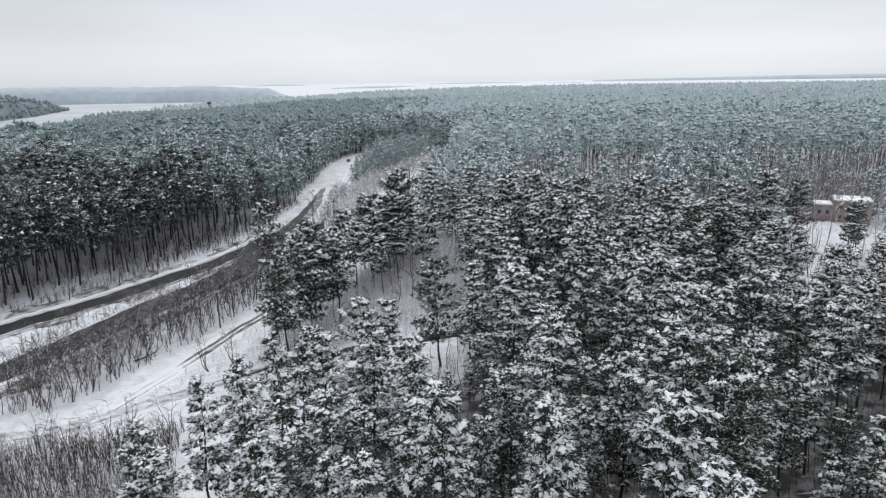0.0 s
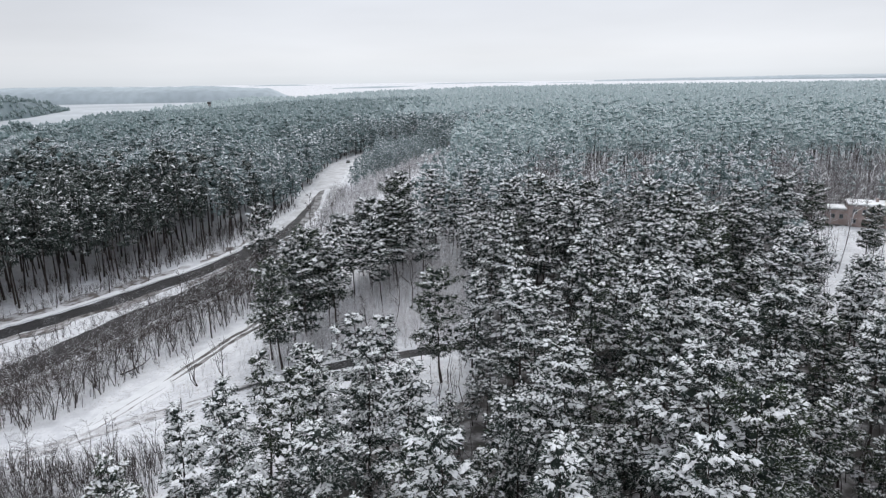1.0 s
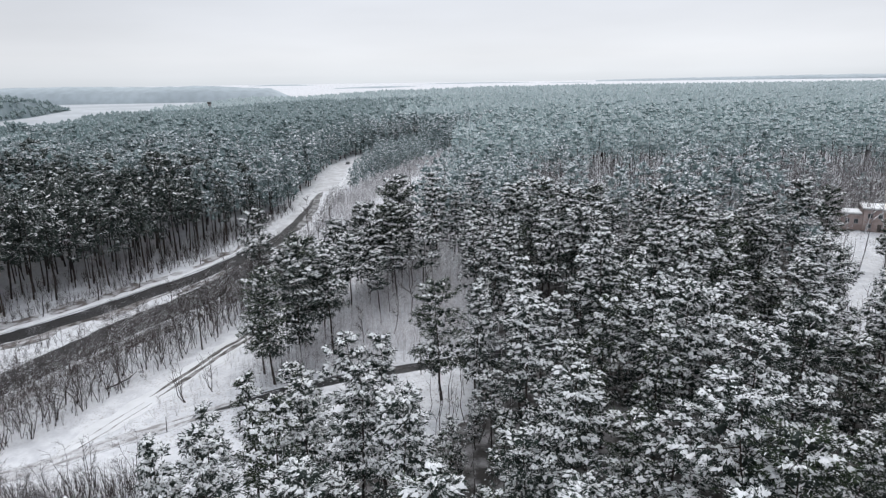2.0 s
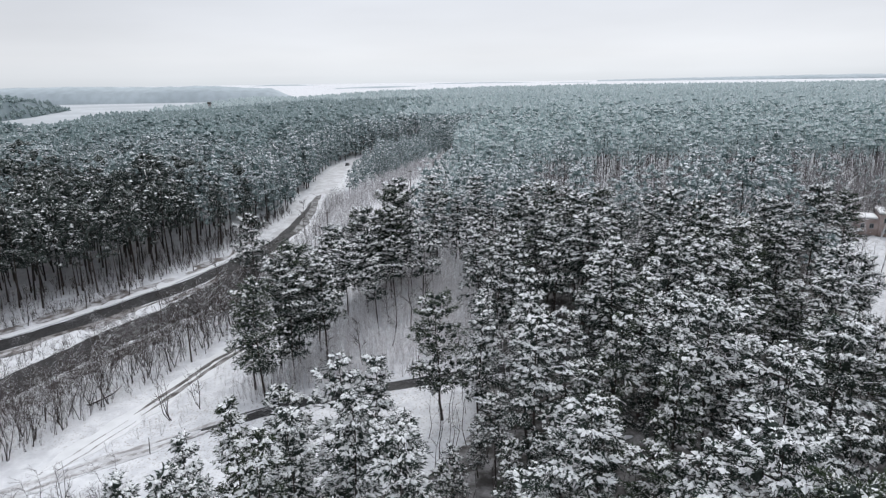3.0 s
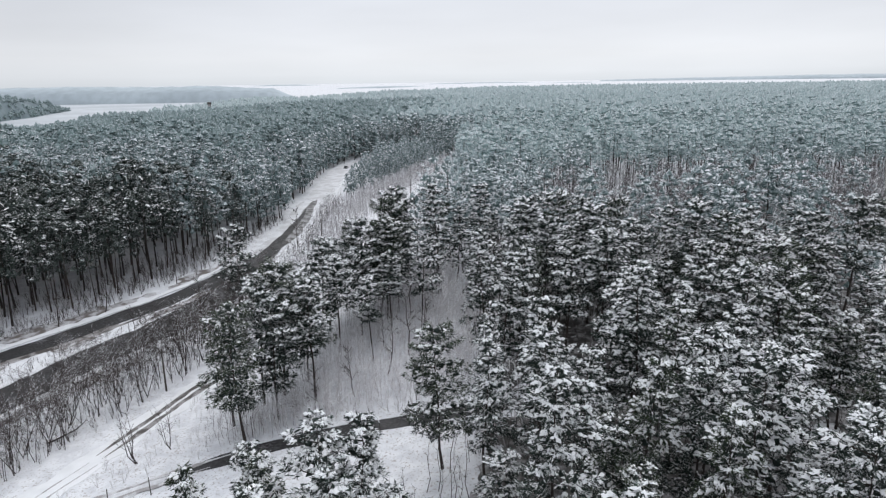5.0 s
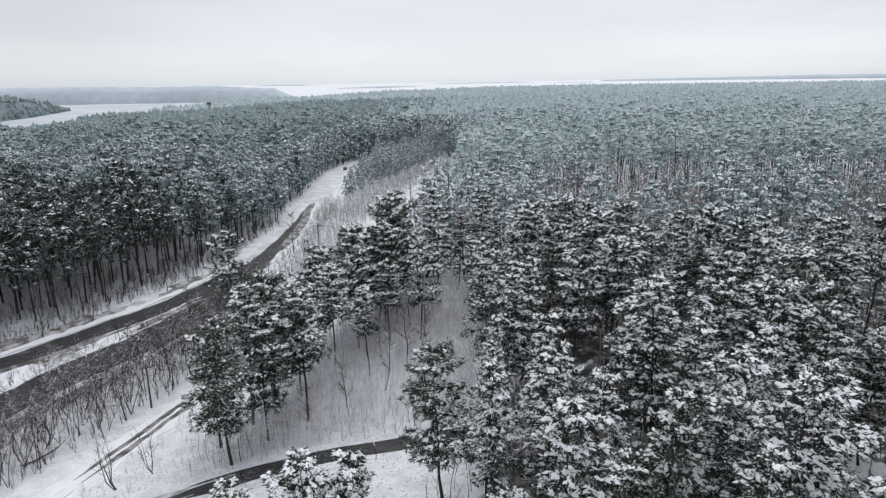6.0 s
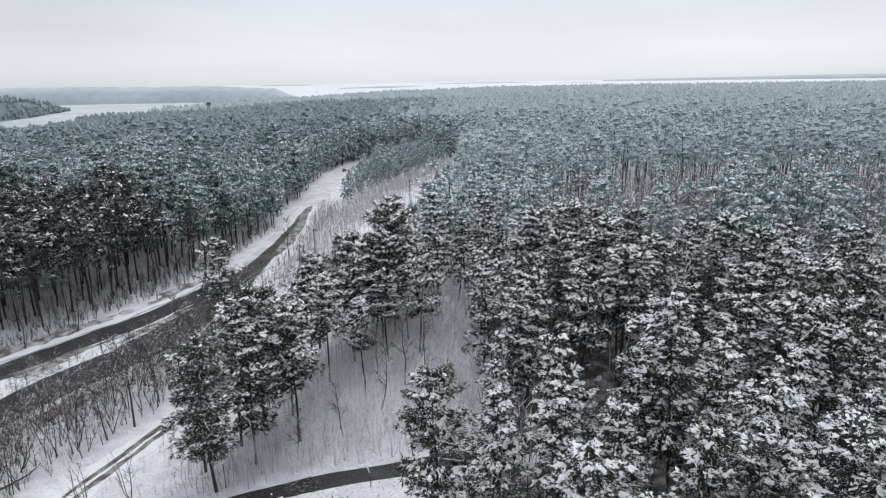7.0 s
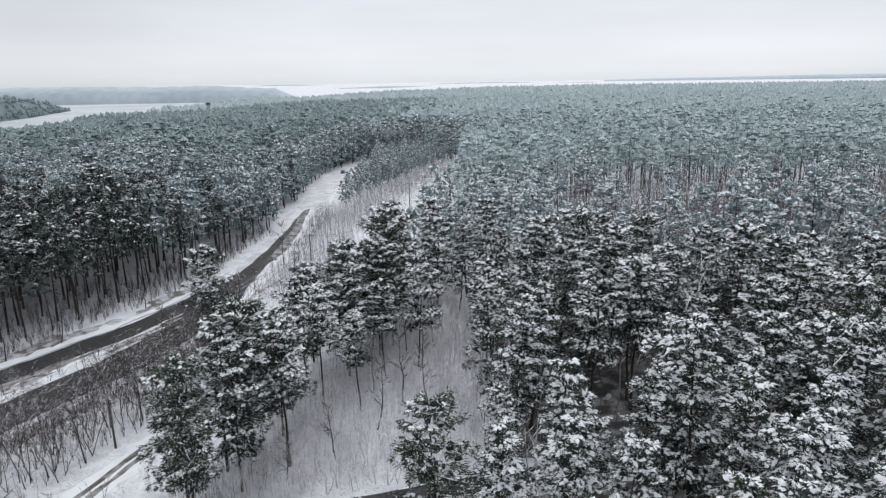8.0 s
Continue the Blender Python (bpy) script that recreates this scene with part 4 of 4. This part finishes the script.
# farther woods
fx, fy = scatter(-760, 820, 470, 950, 9.4)
keep = wooded(fx, fy) & (np.abs(fx) < 0.7 * fy + 30)
fx, fy = fx[keep], fy[keep]
low = lambda x, y: 1 - 0.08 * np.clip((-x - 120) / 200, 0, 1) * np.clip((y - 450) / 250, 0, 1)
far_a = [dict(seed=460 + i, tall=20.0, crown=0.4, spread=3.6, boughs=8, sprays=1, blades=3, under=0, size=1.9, snow=0.6, sides=3, limbs=False, mass=2.1, coarse=True, each=1, slim=0.26, fat=1.7, cone=0.4) for i in range(6)]
lakeside = fx < -40 + rng.normal(scale=25, size=len(fx))
for name, sel, needle, snow, label in (("far_woods_west", lakeside, M_NEEDLE_HAZE, M_SNOW_SLATE_HAZE, "far pinewood above the lake, haze in its slate-green"), ("far_woods_east", ~lakeside, M_NEEDLE_FAR, M_SNOW_FAR_HAZE, "far pinewood paled by haze in its colour")):
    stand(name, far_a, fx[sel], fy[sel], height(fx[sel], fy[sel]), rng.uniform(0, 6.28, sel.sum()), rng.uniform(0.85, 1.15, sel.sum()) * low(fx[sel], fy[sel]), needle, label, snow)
fx, fy = scatter(-1500, 1700, 950, 2150, 17.0)
keep = wooded(fx, fy) & (np.abs(fx) < 0.7 * fy + 40) & (fy < 1900 + 90 * np.sin(fx * 0.004) + np.clip(fx - 200, 0, 900) * 0.3)
fx, fy = fx[keep], fy[keep]
far_b = [dict(seed=480 + i, tall=20.0, crown=0.3, spread=4.6, boughs=4, sprays=1, blades=2, under=0, size=3.6, snow=0.4, sides=3, limbs=False, mass=3.4, coarse=True, each=1, slim=0.26, fat=1.7) for i in range(5)]
stand("farthest_woods", far_b, fx, fy, height(fx, fy), rng.uniform(0, 6.28, len(fx)), rng.uniform(0.85, 1.15, len(fx)) * low(fx, fy), M_NEEDLE_FAR, "woods reaching to the horizon, haze in their colour", M_SNOW_FAR_HAZE)


# woods on the headland
hx, hy, hz = [], [], []
for i in range(480):
    s_ = rng.uniform(0.4, 3.9)
    px_, py_, top_ = (np.interp(s_, range(5), [p[k] for p in HEADLAND]) for k in range(3))
    k_ = 3 + 187 * rng.random() ** 2.2
    hx.append(px_ - 0.95 * k_)
    hy.append(py_ - 0.3 * k_)
    hz.append(np.interp(k_, [0, 18, 110, 320], [-8, -5 + (top_ + 5) * 0.6, top_, -8]) - 12.0)
hx, hy, hz = np.array(hx), np.array(hy), np.array(hz)
stand("headland_woods", far_a, hx, hy, hz, rng.uniform(0, 6.28, 480), rng.uniform(0.8, 1.1, 480), M_NEEDLE_HAZE, "woods on the headland, haze in their slate-green", M_SNOW_SLATE_HAZE)


# ---- bare trees and brush ----
def bare(seed, tall=7.0, twigs=9, spread=0.35, fine=2, sides=4, girth=0.011, upright=0.9, stems=1, coarse=False):
    """A leafless tree: stem, ascending branches and fine twigs."""
    r = np.random.default_rng(seed)
    stem_p, twig_p = Pieces(), Pieces()
    for s_ in range(stems):
        lean = r.normal(scale=0.06 + 0.12 * (stems > 1), size=2)
        n_ = 4 if coarse else 6
        hs = np.linspace(0, tall * r.uniform(0.8, 1.0), n_)
        off = np.cumsum(r.normal(scale=0.11 / n_ * tall, size=(n_, 2)), axis=0) + hs[:, None] * lean
        off[0] = r.normal(scale=0.12, size=2) * (stems > 1)
        stem = np.column_stack([off, hs])
        stem_p.add(0, *tube(stem, np.interp(hs, [0, hs[-1]], [girth * tall, 0.012]), sides))
        for i in range(twigs):
            z = hs[-1] * r.uniform(0.3, 0.97)
            a = r.uniform(0, 6.28)
            long = tall * spread * (1.1 - z / tall * 0.7) * r.uniform(0.5, 1.1)
            d = np.array([np.cos(a), np.sin(a), upright * r.uniform(0.5, 1.5)])
            d /= np.linalg.norm(d)
            c = np.array([np.interp(z, hs, stem[:, 0]), np.interp(z, hs, stem[:, 1]), z])
            q = np.linspace(0, 1, 3)
            limb = c + d * (q * long)[:, None] + np.array([0, 0, 1.0]) * (0.15 * long * q ** 2)[:, None]
            twig_p.add(0, *tube(limb[::2] if coarse else limb, (np.array([0.5, 0.12]) if coarse else np.array([0.5, 0.35, 0.12])) * girth * tall * 0.75, 3))
            for _ in range(fine):
                t = r.uniform(0.3, 0.95)
                c2 = c + d * t * long
                e = d + r.normal(scale=0.6, size=3)
                e /= np.linalg.norm(e)
                ln = long * r.uniform(0.25, 0.55)
                fork = [c2, c2 + e * ln] if coarse else [c2, c2 + e * ln * 0.5 + np.array([0, 0, 0.03 * ln]), c2 + e * ln]
                twig_p.add(0, *tube(fork, np.linspace(girth * tall * 0.2, 0.006, len(fork)), 3))
    return stem_p.arrays()[0], twig_p.arrays()[0]


def bare_thing(name, spec, dark, label, category):
    stem, twig = bare(**spec)
    root = new(name)
    soup("trunk", [(*stem, 0)], [M_TWIG_DARK], root)
    soup("crown", [(*twig, 0)], [M_TWIG_DARK if dark else M_TWIG], root)
    return tagged(root, label, category, category + "s in the clearing")


bare_specs = [dict(seed=500 + i, tall=9.0 + i, twigs=16, fine=4, spread=0.3, sides=5, girth=0.012) for i in range(4)]
clump_specs = [dict(seed=520 + i, tall=7.0 + i * 0.7, twigs=7, fine=3, spread=0.26, girth=0.009, stems=4) for i in range(3)]
bare_made = [bare_thing("bare_tree", s, True, "leafless young tree with dark twigs in the snow", "bare tree") for s in bare_specs]
clump_made = [bare_thing("bare_tree_clump", s, True, "clump of leafless stems rising from one root", "bare tree") for s in clump_specs]
bare_spots = [(-48.8, 137.4), (-50.6, 140.4), (-52.7, 144.2), (-45.9, 145.1), (-56.6, 138.2), (-59.9, 132.9), (-50.3, 150.7), (-53.0, 156.9), (-46.7, 163.8), (-52.2, 127.5), (-60.6, 143.3), (-43.1, 168.4), (-44.2, 181.0), (-39.2, 193.6), (-36.0, 189.9), (-44.3, 205.0), (-40.4, 154.9), (-16.5, 123.8), (-11.9, 130.4), (-8.9, 136.9), (-13.8, 141.3), (-6.9, 147.5), (-4.5, 133.3), (-9.7, 154.2), (-21.5, 118.5), (-4.9, 156.0), (-78.4, 165.9), (-85.1, 159.4), (-68.5, 181.1), (-94.1, 151.8)]
clump_spots = [(-63.0, 111.0), (-66.0, 106.5), (-60.4, 120.9), (-66.5, 117.0), (-58.1, 129.3), (-70.0, 112.0), (-72.5, 104.5), (-63.8, 125.6), (-75.0, 110.0), (-53.0, 80.0), (-60.0, 76.0), (-46.5, 84.0), (-66.0, 81.0), (-41.0, 112.0), (-44.5, 109.0)]
for spots, made in ((bare_spots, bare_made), (clump_spots, clump_made)):
    for j, (x, y) in enumerate(spots):
        m = pose(x, y, ground_at(x, y) - 0.08, 0, 0, 47.0 * j)
        if j < len(made):
            made[j].matrix_basis = m
        else:
            copy_thing(made[j % len(made)], m)


def brush(name, poly, step, specs, mat, label, scale=(0.6, 1.2), skip=None):
    xs, ys = [p[0] for p in poly], [p[1] for p in poly]
    x, y = scatter(min(xs), max(xs), min(ys), max(ys), step, 0.6)
    keep = inside(poly, x, y)
    keep &= np.minimum(np.minimum(far_from("main", x, y) - 5, far_from("left", x, y) - 3.2), np.minimum(far_from("side", x, y) - 2.4, far_from("track", x, y) - 3.0)) > 0
    if skip is not None:
        keep &= rng.random(len(x)) > skip
    x, y = x[keep], y[keep]
    which = rng.integers(0, len(specs), len(x))
    tris = []
    for i, spec in enumerate(specs):
        s = which == i
        if s.any():
            stem, twig = bare(**spec)
            for v, f in placed((stem, twig), x[s], y[s], height(x[s], y[s]) - 0.06, rng.uniform(0, 6.28, s.sum()), rng.uniform(*scale, s.sum())):
                tris.append((v, f, 0))
    return tagged(soup(name, tris, [mat]), label, "brush", kind="stuff")


sap = [dict(seed=600 + i, tall=5.0, twigs=9, fine=2, spread=0.45, sides=3, girth=0.006, coarse=True, upright=0.5) for i in range(6)]
shrub = [dict(seed=620 + i, tall=2.4, twigs=4, fine=1, spread=0.4, sides=3, girth=0.015, stems=3, coarse=True) for i in range(5)]
tall_bare = [dict(seed=660 + i, tall=18.5, twigs=16, fine=2, spread=0.26, sides=3, girth=0.008, coarse=True) for i in range(5)]
tangle = [dict(seed=680 + i, tall=9.5, twigs=15, fine=3, spread=0.42, sides=3, girth=0.008, coarse=True, upright=0.55, stems=2) for i in range(5)]
thin = [dict(seed=640 + i, tall=5.5, twigs=5, fine=0, spread=0.34, sides=3, girth=0.009, coarse=True) for i in range(5)]
brush("shrubs_mid", SHRUBS_MID, 1.8, shrub, M_TWIG, "frosted brown shrubs in the glade", (0.9, 2.0))
brush("saplings_mid", SHRUBS_MID, 1.5, sap, M_TWIG, "frosted leafless saplings crowding the snowy glade")
brush("bare_trees_west", SHRUBS_WEST, 2.7, tangle, M_TWIG_DARK, "tangled dark leafless trees beside the road", (0.6, 1.15))
brush("saplings_west", SHRUBS_WEST, 2.6, sap, M_TWIG_DARK, "dark leafless saplings between lane and road", (0.4, 1.0))
brush("shrubs_west", SHRUBS_WEST, 1.9, shrub, M_TWIG_DARK, "leafless brown shrubs in the snow")
brush("bare_trees_south", SHRUBS_SOUTH, 3.0, tangle, M_TWIG_DARK, "tangled leafless trees beside the lane", (0.4, 0.8))
brush("shrubs_south", SHRUBS_SOUTH, 1.0, shrub, M_TWIG_DARK, "brown leafless brushwood", (0.8, 1.6))
brush("scrub_powerline", BROWN_SCRUB, 1.05, thin, M_TWIG_MID, "brownish leafless scrub along the power line", (0.5, 1.1))
brush("saplings_powerline", POWERLINE, 2.0, thin, M_TWIG_MID, "frosted saplings under the power line", (0.5, 1.0))
brush("saplings_row", PINE_ROW, 1.5, sap, M_TWIG_MID, "frosted saplings under the pines", (0.6, 1.2))
brush("shrubs_track", [(-52, 96), (-34, 108), (-33.0, 118.0), (-37.6, 134.8), (-44.7, 131.2), (-51, 112)], 1.7, shrub, M_TWIG, "frosted shrubs beside the track", (0.5, 1.1), 0.35)
brush("saplings_row_foot", [(-36, 110), (-24, 111.5), (-21, 124), (-34, 124)], 1.25, sap, M_TWIG_GREY, "grey-brown saplings round the foot of the pines", (0.5, 1.15))
brush("frosted_saplings_glade", SHRUBS_MID, 3.4, tangle, M_TWIG, "small bushy trees white with frost", (0.35, 0.75))
brush("shrubs_bend", [(-46.5, 178), (-40, 180), (-41, 250), (-43, 268), (-47.5, 268), (-46, 225)], 1.1, sap, M_TWIG_DARK, "brown leafless scrub beside the bend", (0.4, 1.0))
brush("shrubs_house", HOUSE_CLEARING, 3.0, shrub, M_TWIG, "frosted shrubs on snowy open ground", (0.5, 1.2), 0.4)
brush("shrubs_verge", [(-86.0, 118.0), (-70, 112), (-57.1, 138.2), (-46.9, 166.8), (-48.9, 183.4), (-56.8, 176.2), (-79.6, 146.4), (-93.0, 132.9)], 1.5, shrub, M_TWIG_DARK, "dark brown leafless shrubs on the road verge", (0.5, 1.3), 0.3)
brush("shrubs_west_wood", [(-150, 90), (-109.3, 147.8), (-87.7, 170.0), (-65.7, 206.8), (-70.5, 214.0), (-101.6, 176.5), (-133.8, 146.2), (-172, 100)], 2.0, shrub, M_TWIG_DARK, "dark leafless undergrowth between the boles", (0.6, 1.5))
brush("shrubs_edge", [(-114.0, 138.0), (-100.9, 146.3), (-61.9, 190.5), (-54.7, 236.7), (-64.2, 235.2), (-87.1, 172.7)], 1.6, shrub, M_TWIG_DARK, "low shrubs along the edge of the wood", (0.5, 1.2))
brush("understorey", [(-24, 40), (60, 60), (99.5, 139.5), (80.6, 202.6), (1.9, 191.9), (2.0, 121.9), (0, 104), (-14, 92)], 2.8, thin, M_TWIG_DARK, "thin dark understorey of leafless stems among the pines", (0.7, 1.5))
brush("bare_woodland", [(6, 139), (40, 128), (119, 149), (126, 206), (60, 204), (20, 212), (4, 188)], 6.3, tall_bare, M_TWIG_MID, "frosted leafless trees standing among the pines", (0.8, 1.1), 0.4)
brush("frosted_trees_glade", [(2, 106), (11, 104), (12, 148), (2, 164), (-7, 162), (-4, 140), (1, 122)], 3.2, tall_bare, M_TWIG, "pale frosted leafless trees at the edge of the glade", (0.35, 0.75))
brush("bare_wood_east", BARE_EAST, 3.3, tall_bare, M_TWIG_GREY, "grey-brown leafless wood between the pines", (0.6, 0.95))
brush("bare_wood_west", BARE_WEST, 4.2, tall_bare, M_TWIG_GREY, "grey-brown leafless trees among the pines", (0.7, 1.0))
brush("bare_woodland_west", [(-122.2, 161.3), (-89.8, 172.7), (-65.8, 251.2), (-121.2, 247.4)], 9.0, tall_bare, M_TWIG_DARK, "leafless trees standing among the western pines", (0.9, 1.3), 0.3)
brush("edge_thicket", [(-116.2, 136.3), (-102.8, 146.3), (-91.0, 162.9), (-81.2, 179.5), (-68.3, 205.3), (-61.0, 239.6), (-57.9, 240.1), (-59.2, 206.0), (-72.6, 178.4), (-84.7, 161.6)], 1.5, shrub, M_TWIG_DARK, "brown leafless thicket at the foot of the pines", (0.5, 1.3))


# ---- poles and posts ----
def power_pole(x, y, tall, turn, arm=True):
    root = new("power_pole")
    bm = rod(bmesh.new(), (0, 0, -0.3), (0, 0, tall), 0.17, 0.11, 10)
    part("pole", bm, M_POLE, root)
    if arm:
        part("crossarm", box(-0.9, -0.06, tall - 0.75, 0.9, 0.06, tall - 0.6, 0.015), M_POLE, root)
        for k in (-0.8, 0.0, 0.8):
            z = tall - 0.6 if k else tall
            bm = rod(bmesh.new(), (k, 0, z), (k, 0, z + 0.12), 0.05, 0.065, 8)
            rod(bm, (k, 0, z + 0.12), (k, 0, z + 0.24), 0.065, 0.03, 8)
            part("insulator", bm, M_CONCRETE, root, "pale insulator")
    root.matrix_basis = pose(x, y, ground_at(x, y), 0, 0, turn)
    return tagged(root, "weathered pole with a short crossarm standing in snow", "power pole", "poles of the line")


def road_post(x, y, tall, name, label):
    root = new(name)
    bm = rod(bmesh.new(), (0, 0, -0.2), (0, 0, tall), 0.07, 0.055, 8)
    part("post", bm, M_POLE, root)
    bm = rod(bmesh.new(), (0, 0, tall), (0, 0, tall + 0.1), 0.075, 0.03, 8)
    part("snow_cap", bm, M_SNOW, root, "small cap of snow")
    root.matrix_basis = pose(x, y, ground_at(x, y), rng.uniform(-3, 3), rng.uniform(-3, 3), 0)
    return tagged(root, label, "post", "posts by the lane")


power_pole(-49.5, 130.5, 7.6, 20)
power_pole(-37.5, 205.0, 7.5, 20)
power_pole(-16.7, 257.5, 10.5, 10)
power_pole(-2.5, 352.0, 11.0, 10)
road_post(-43.0, 99.0, 2.6, "lane_post", "dark wooden post beside the snowy lane")
road_post(-38.6, 101.0, 2.6, "lane_post", "dark wooden post beside the snowy lane")
# a plain pole that carries no lamp
road_post(-5.8, 111.6, 6.0, "lane_pole", "tall thin dark pole beside the lane")
road_post(-29.5, 113.4, 3.4, "lane_post", "dark wooden post at the edge of the lane")


def bent_sapling(x, y):
    root = new("bent_sapling")
    p = [(0, 0, -0.1), (0.02, 0, 0.8), (-0.05, 0.05, 1.7), (-0.25, 0.1, 2.5), (-0.6, 0.1, 3.0), (-1.0, 0.1, 3.0)]
    soup("stem", [(*tube(p, [0.06, 0.055, 0.05, 0.045, 0.035, 0.02], 6), 0)], [M_TWIG_DARK], root)
    q = [(a + 0.0, b, c + 0.06) for a, b, c in p[2:]]
    soup("snow_cover", [(*tube(q, [0.03, 0.1, 0.12, 0.03], 6), 0)], [M_SNOW], root)
    root.matrix_basis = pose(x, y, ground_at(x, y), 0, 0, 20)
    return tagged(root, "thin sapling bent over under snow by the lane", "sapling")


bent_sapling(-11.0, 111.2)


# ---- fallen log ----
log = soup("fallen_log", [(*tube([(0, 0, 0.15), (1.4, 1.8, 0.3), (2.6, 3.4, 0.6), (3.4, 4.8, 1.3)], [0.2, 0.18, 0.15, 0.08], 8), 0), (*tube([(2.6, 3.4, 0.6), (2.0, 4.4, 1.4)], [0.09, 0.03], 5), 0)], [M_BARK])
log.matrix_basis = pose(-61.0, 115.5, ground_at(-60, 117) - 0.05)
tagged(log, "dark fallen trunk lying in the snow", "log")


# ---- brick house ----
def house(x, y, turn):
    root = new("house")
    root.matrix_basis = pose(x, y, ground_at(x, y) - 0.2, 0, 0, turn) @ Matrix.Scale(0.9, 4)
    part("wall", box(0, 0, 0, 10, 9, 6.4), M_BRICK, root, "pale red brick wall")
    part("wall", box(-5.5, 0.5, 0, -0.003, 7, 4.8), M_BRICK, root, "lower brick wing")
    for x0, y0, x1, y1, z in ((-0.35, -0.35, 10.35, 9.35, 6.4), (-5.85, 0.15, -0.36, 7.35, 4.8)):
        roof = part("roof", box(x0, y0, z + 0.003, x1, y1, z + 0.3, 0.03), M_CONCRETE, root, "flat concrete roof")
        bm = box(x0 + 0.05, y0 + 0.05, z + 0.306, x1 - 0.05, y1 - 0.05, z + 0.66, 0.12)
        part("snow_cover", bm, M_SNOW, roof, "thick snow on the roof")
    for cx, z, w in ((1.6, 4.0, 1.2), (4.2, 4.0, 1.2), (6.8, 4.0, 1.2), (1.6, 1.1, 1.2), (6.8, 1.1, 1.2), (-3.9, 2.2, 1.1), (-1.7, 2.2, 1.1)):
        y0 = 0.0 if cx > 0 else 0.5
        win = part("window", box(cx - w / 2, y0 - 0.06, z, cx + w / 2, y0 - 0.003, z + 1.4, 0.01), M_STEEL, root, "window frame")
        part("pane", box(cx - w / 2 + 0.1, y0 - 0.085, z + 0.1, cx - 0.04, y0 - 0.062, z + 1.3), M_GLASS, win, "dark pane")
        part("pane", box(cx + 0.04, y0 - 0.085, z + 0.1, cx + w / 2 - 0.1, y0 - 0.062, z + 1.3), M_GLASS, win, "dark pane")
        part("sill", box(cx - w / 2 - 0.08, y0 - 0.2, z - 0.09, cx + w / 2 + 0.08, y0 - 0.004, z - 0.003, 0.01), M_CONCRETE, win)
    part("door", box(3.7, -0.06, 0.2, 4.7, -0.003, 2.3, 0.01), M_POLE, root, "dark wooden door")
    chim = part("chimney", box(7.4, 5.2, 6.7, 8.2, 6.0, 8.2, 0.02), M_BRICK, root, "brick chimney")
    return tagged(root, "pale red brick house with flat snow-covered roofs", "house")


house(107.4, 183.0, -24)

# ---- tower far off ----
tower = new("lookout_tower")
part("shaft", rod(bmesh.new(), (0, 0, -1), (0, 0, 19.5), 2.0, 1.7, 12), M_CONCRETE, tower)
part("platform", rod(bmesh.new(), (0, 0, 19.503), (0, 0, 22), 2.4, 2.4, 12), M_POLE, tower)
tower.matrix_basis = pose(-373, 1033, ground_at(-373, 1033)) @ Matrix.Scale(1.3, 4)
tagged(tower, "small dark tower above the far woods", "tower")


# ---- car on the snowy road ----
def car(x, y, turn):
    root = new("car")
    bm = bmesh.new()
    prof = [(-2.1, 0.35), (-2.15, 0.75), (-1.95, 0.95), (-1.2, 1.02), (-0.55, 1.45), (0.9, 1.47), (1.6, 1.0), (2.1, 0.9), (2.15, 0.35)]
    sides = []
    for sx in (-0.85, 0.85):
        sides.append([bm.verts.new((sx * (0.82 if z > 1.2 else 1.0), yy, z)) for yy, z in prof])
    bm.faces.new(sides[0])
    bm.faces.new(sides[1][::-1])
    n = len(prof)
    for i in range(n):
        bm.faces.new((sides[0][i], sides[1][i], sides[1][(i + 1) % n], sides[0][(i + 1) % n]))
    bmesh.ops.recalc_face_normals(bm, faces=bm.faces[:])
    bmesh.ops.bevel(bm, geom=bm.edges[:], offset=0.05, segments=2, affect="EDGES")
    part("body", bm, M_PAINT, root)
    for yy in (-1.3, 1.35):
        for sx in (-0.82, 0.82):
            wheel = part("wheel", rod(bmesh.new(), (sx - 0.1, yy, 0.32), (sx + 0.1, yy, 0.32), 0.32, 0.32, 18), M_RUBBER, root, "black tyre")
            out = 0.104 if sx > 0 else -0.104
            part("rim", rod(bmesh.new(), (sx + out * 0.98, yy, 0.32), (sx + out * 1.25, yy, 0.32), 0.2, 0.18, 12), M_STEEL, wheel, "steel rim")
    for (y0, z0), (y1, z1) in (((-1.12, 1.08), (-0.62, 1.4)), ((0.98, 1.42), (1.52, 1.06))):
        bm = bmesh.new()
        up = 0.025 if y0 < 0 else 0.025
        dy = -0.03 if y0 < 0 else 0.03
        vs = [bm.verts.new(p) for p in ((-0.66, y0 + dy, z0 + up), (0.66, y0 + dy, z0 + up), (0.6, y1 + dy, z1 + up), (-0.6, y1 + dy, z1 + up))]
        face = bm.faces.new(vs)
        bmesh.ops.solidify(bm, geom=[face], thickness=0.015)
        part("windscreen", bm, M_GLASS, root, "dark glass")
    for sx in (-0.62, 0.62):
        part("headlight", box(sx - 0.16, -2.2, 0.66, sx + 0.16, -2.12, 0.8, 0.02), M_LAMP, root, "clear headlight")
    part("snow_cover", box(-0.6, -0.4, 1.475, 0.6, 0.75, 1.53, 0.02), M_SNOW, root, "snow on the roof")
    root.matrix_basis = pose(x, y, ground_at(x, y) + 0.1, 0, 0, turn)
    return tagged(root, "dark hatchback car on the snow-covered road", "car")


car(-57.3, 365.0, 2)
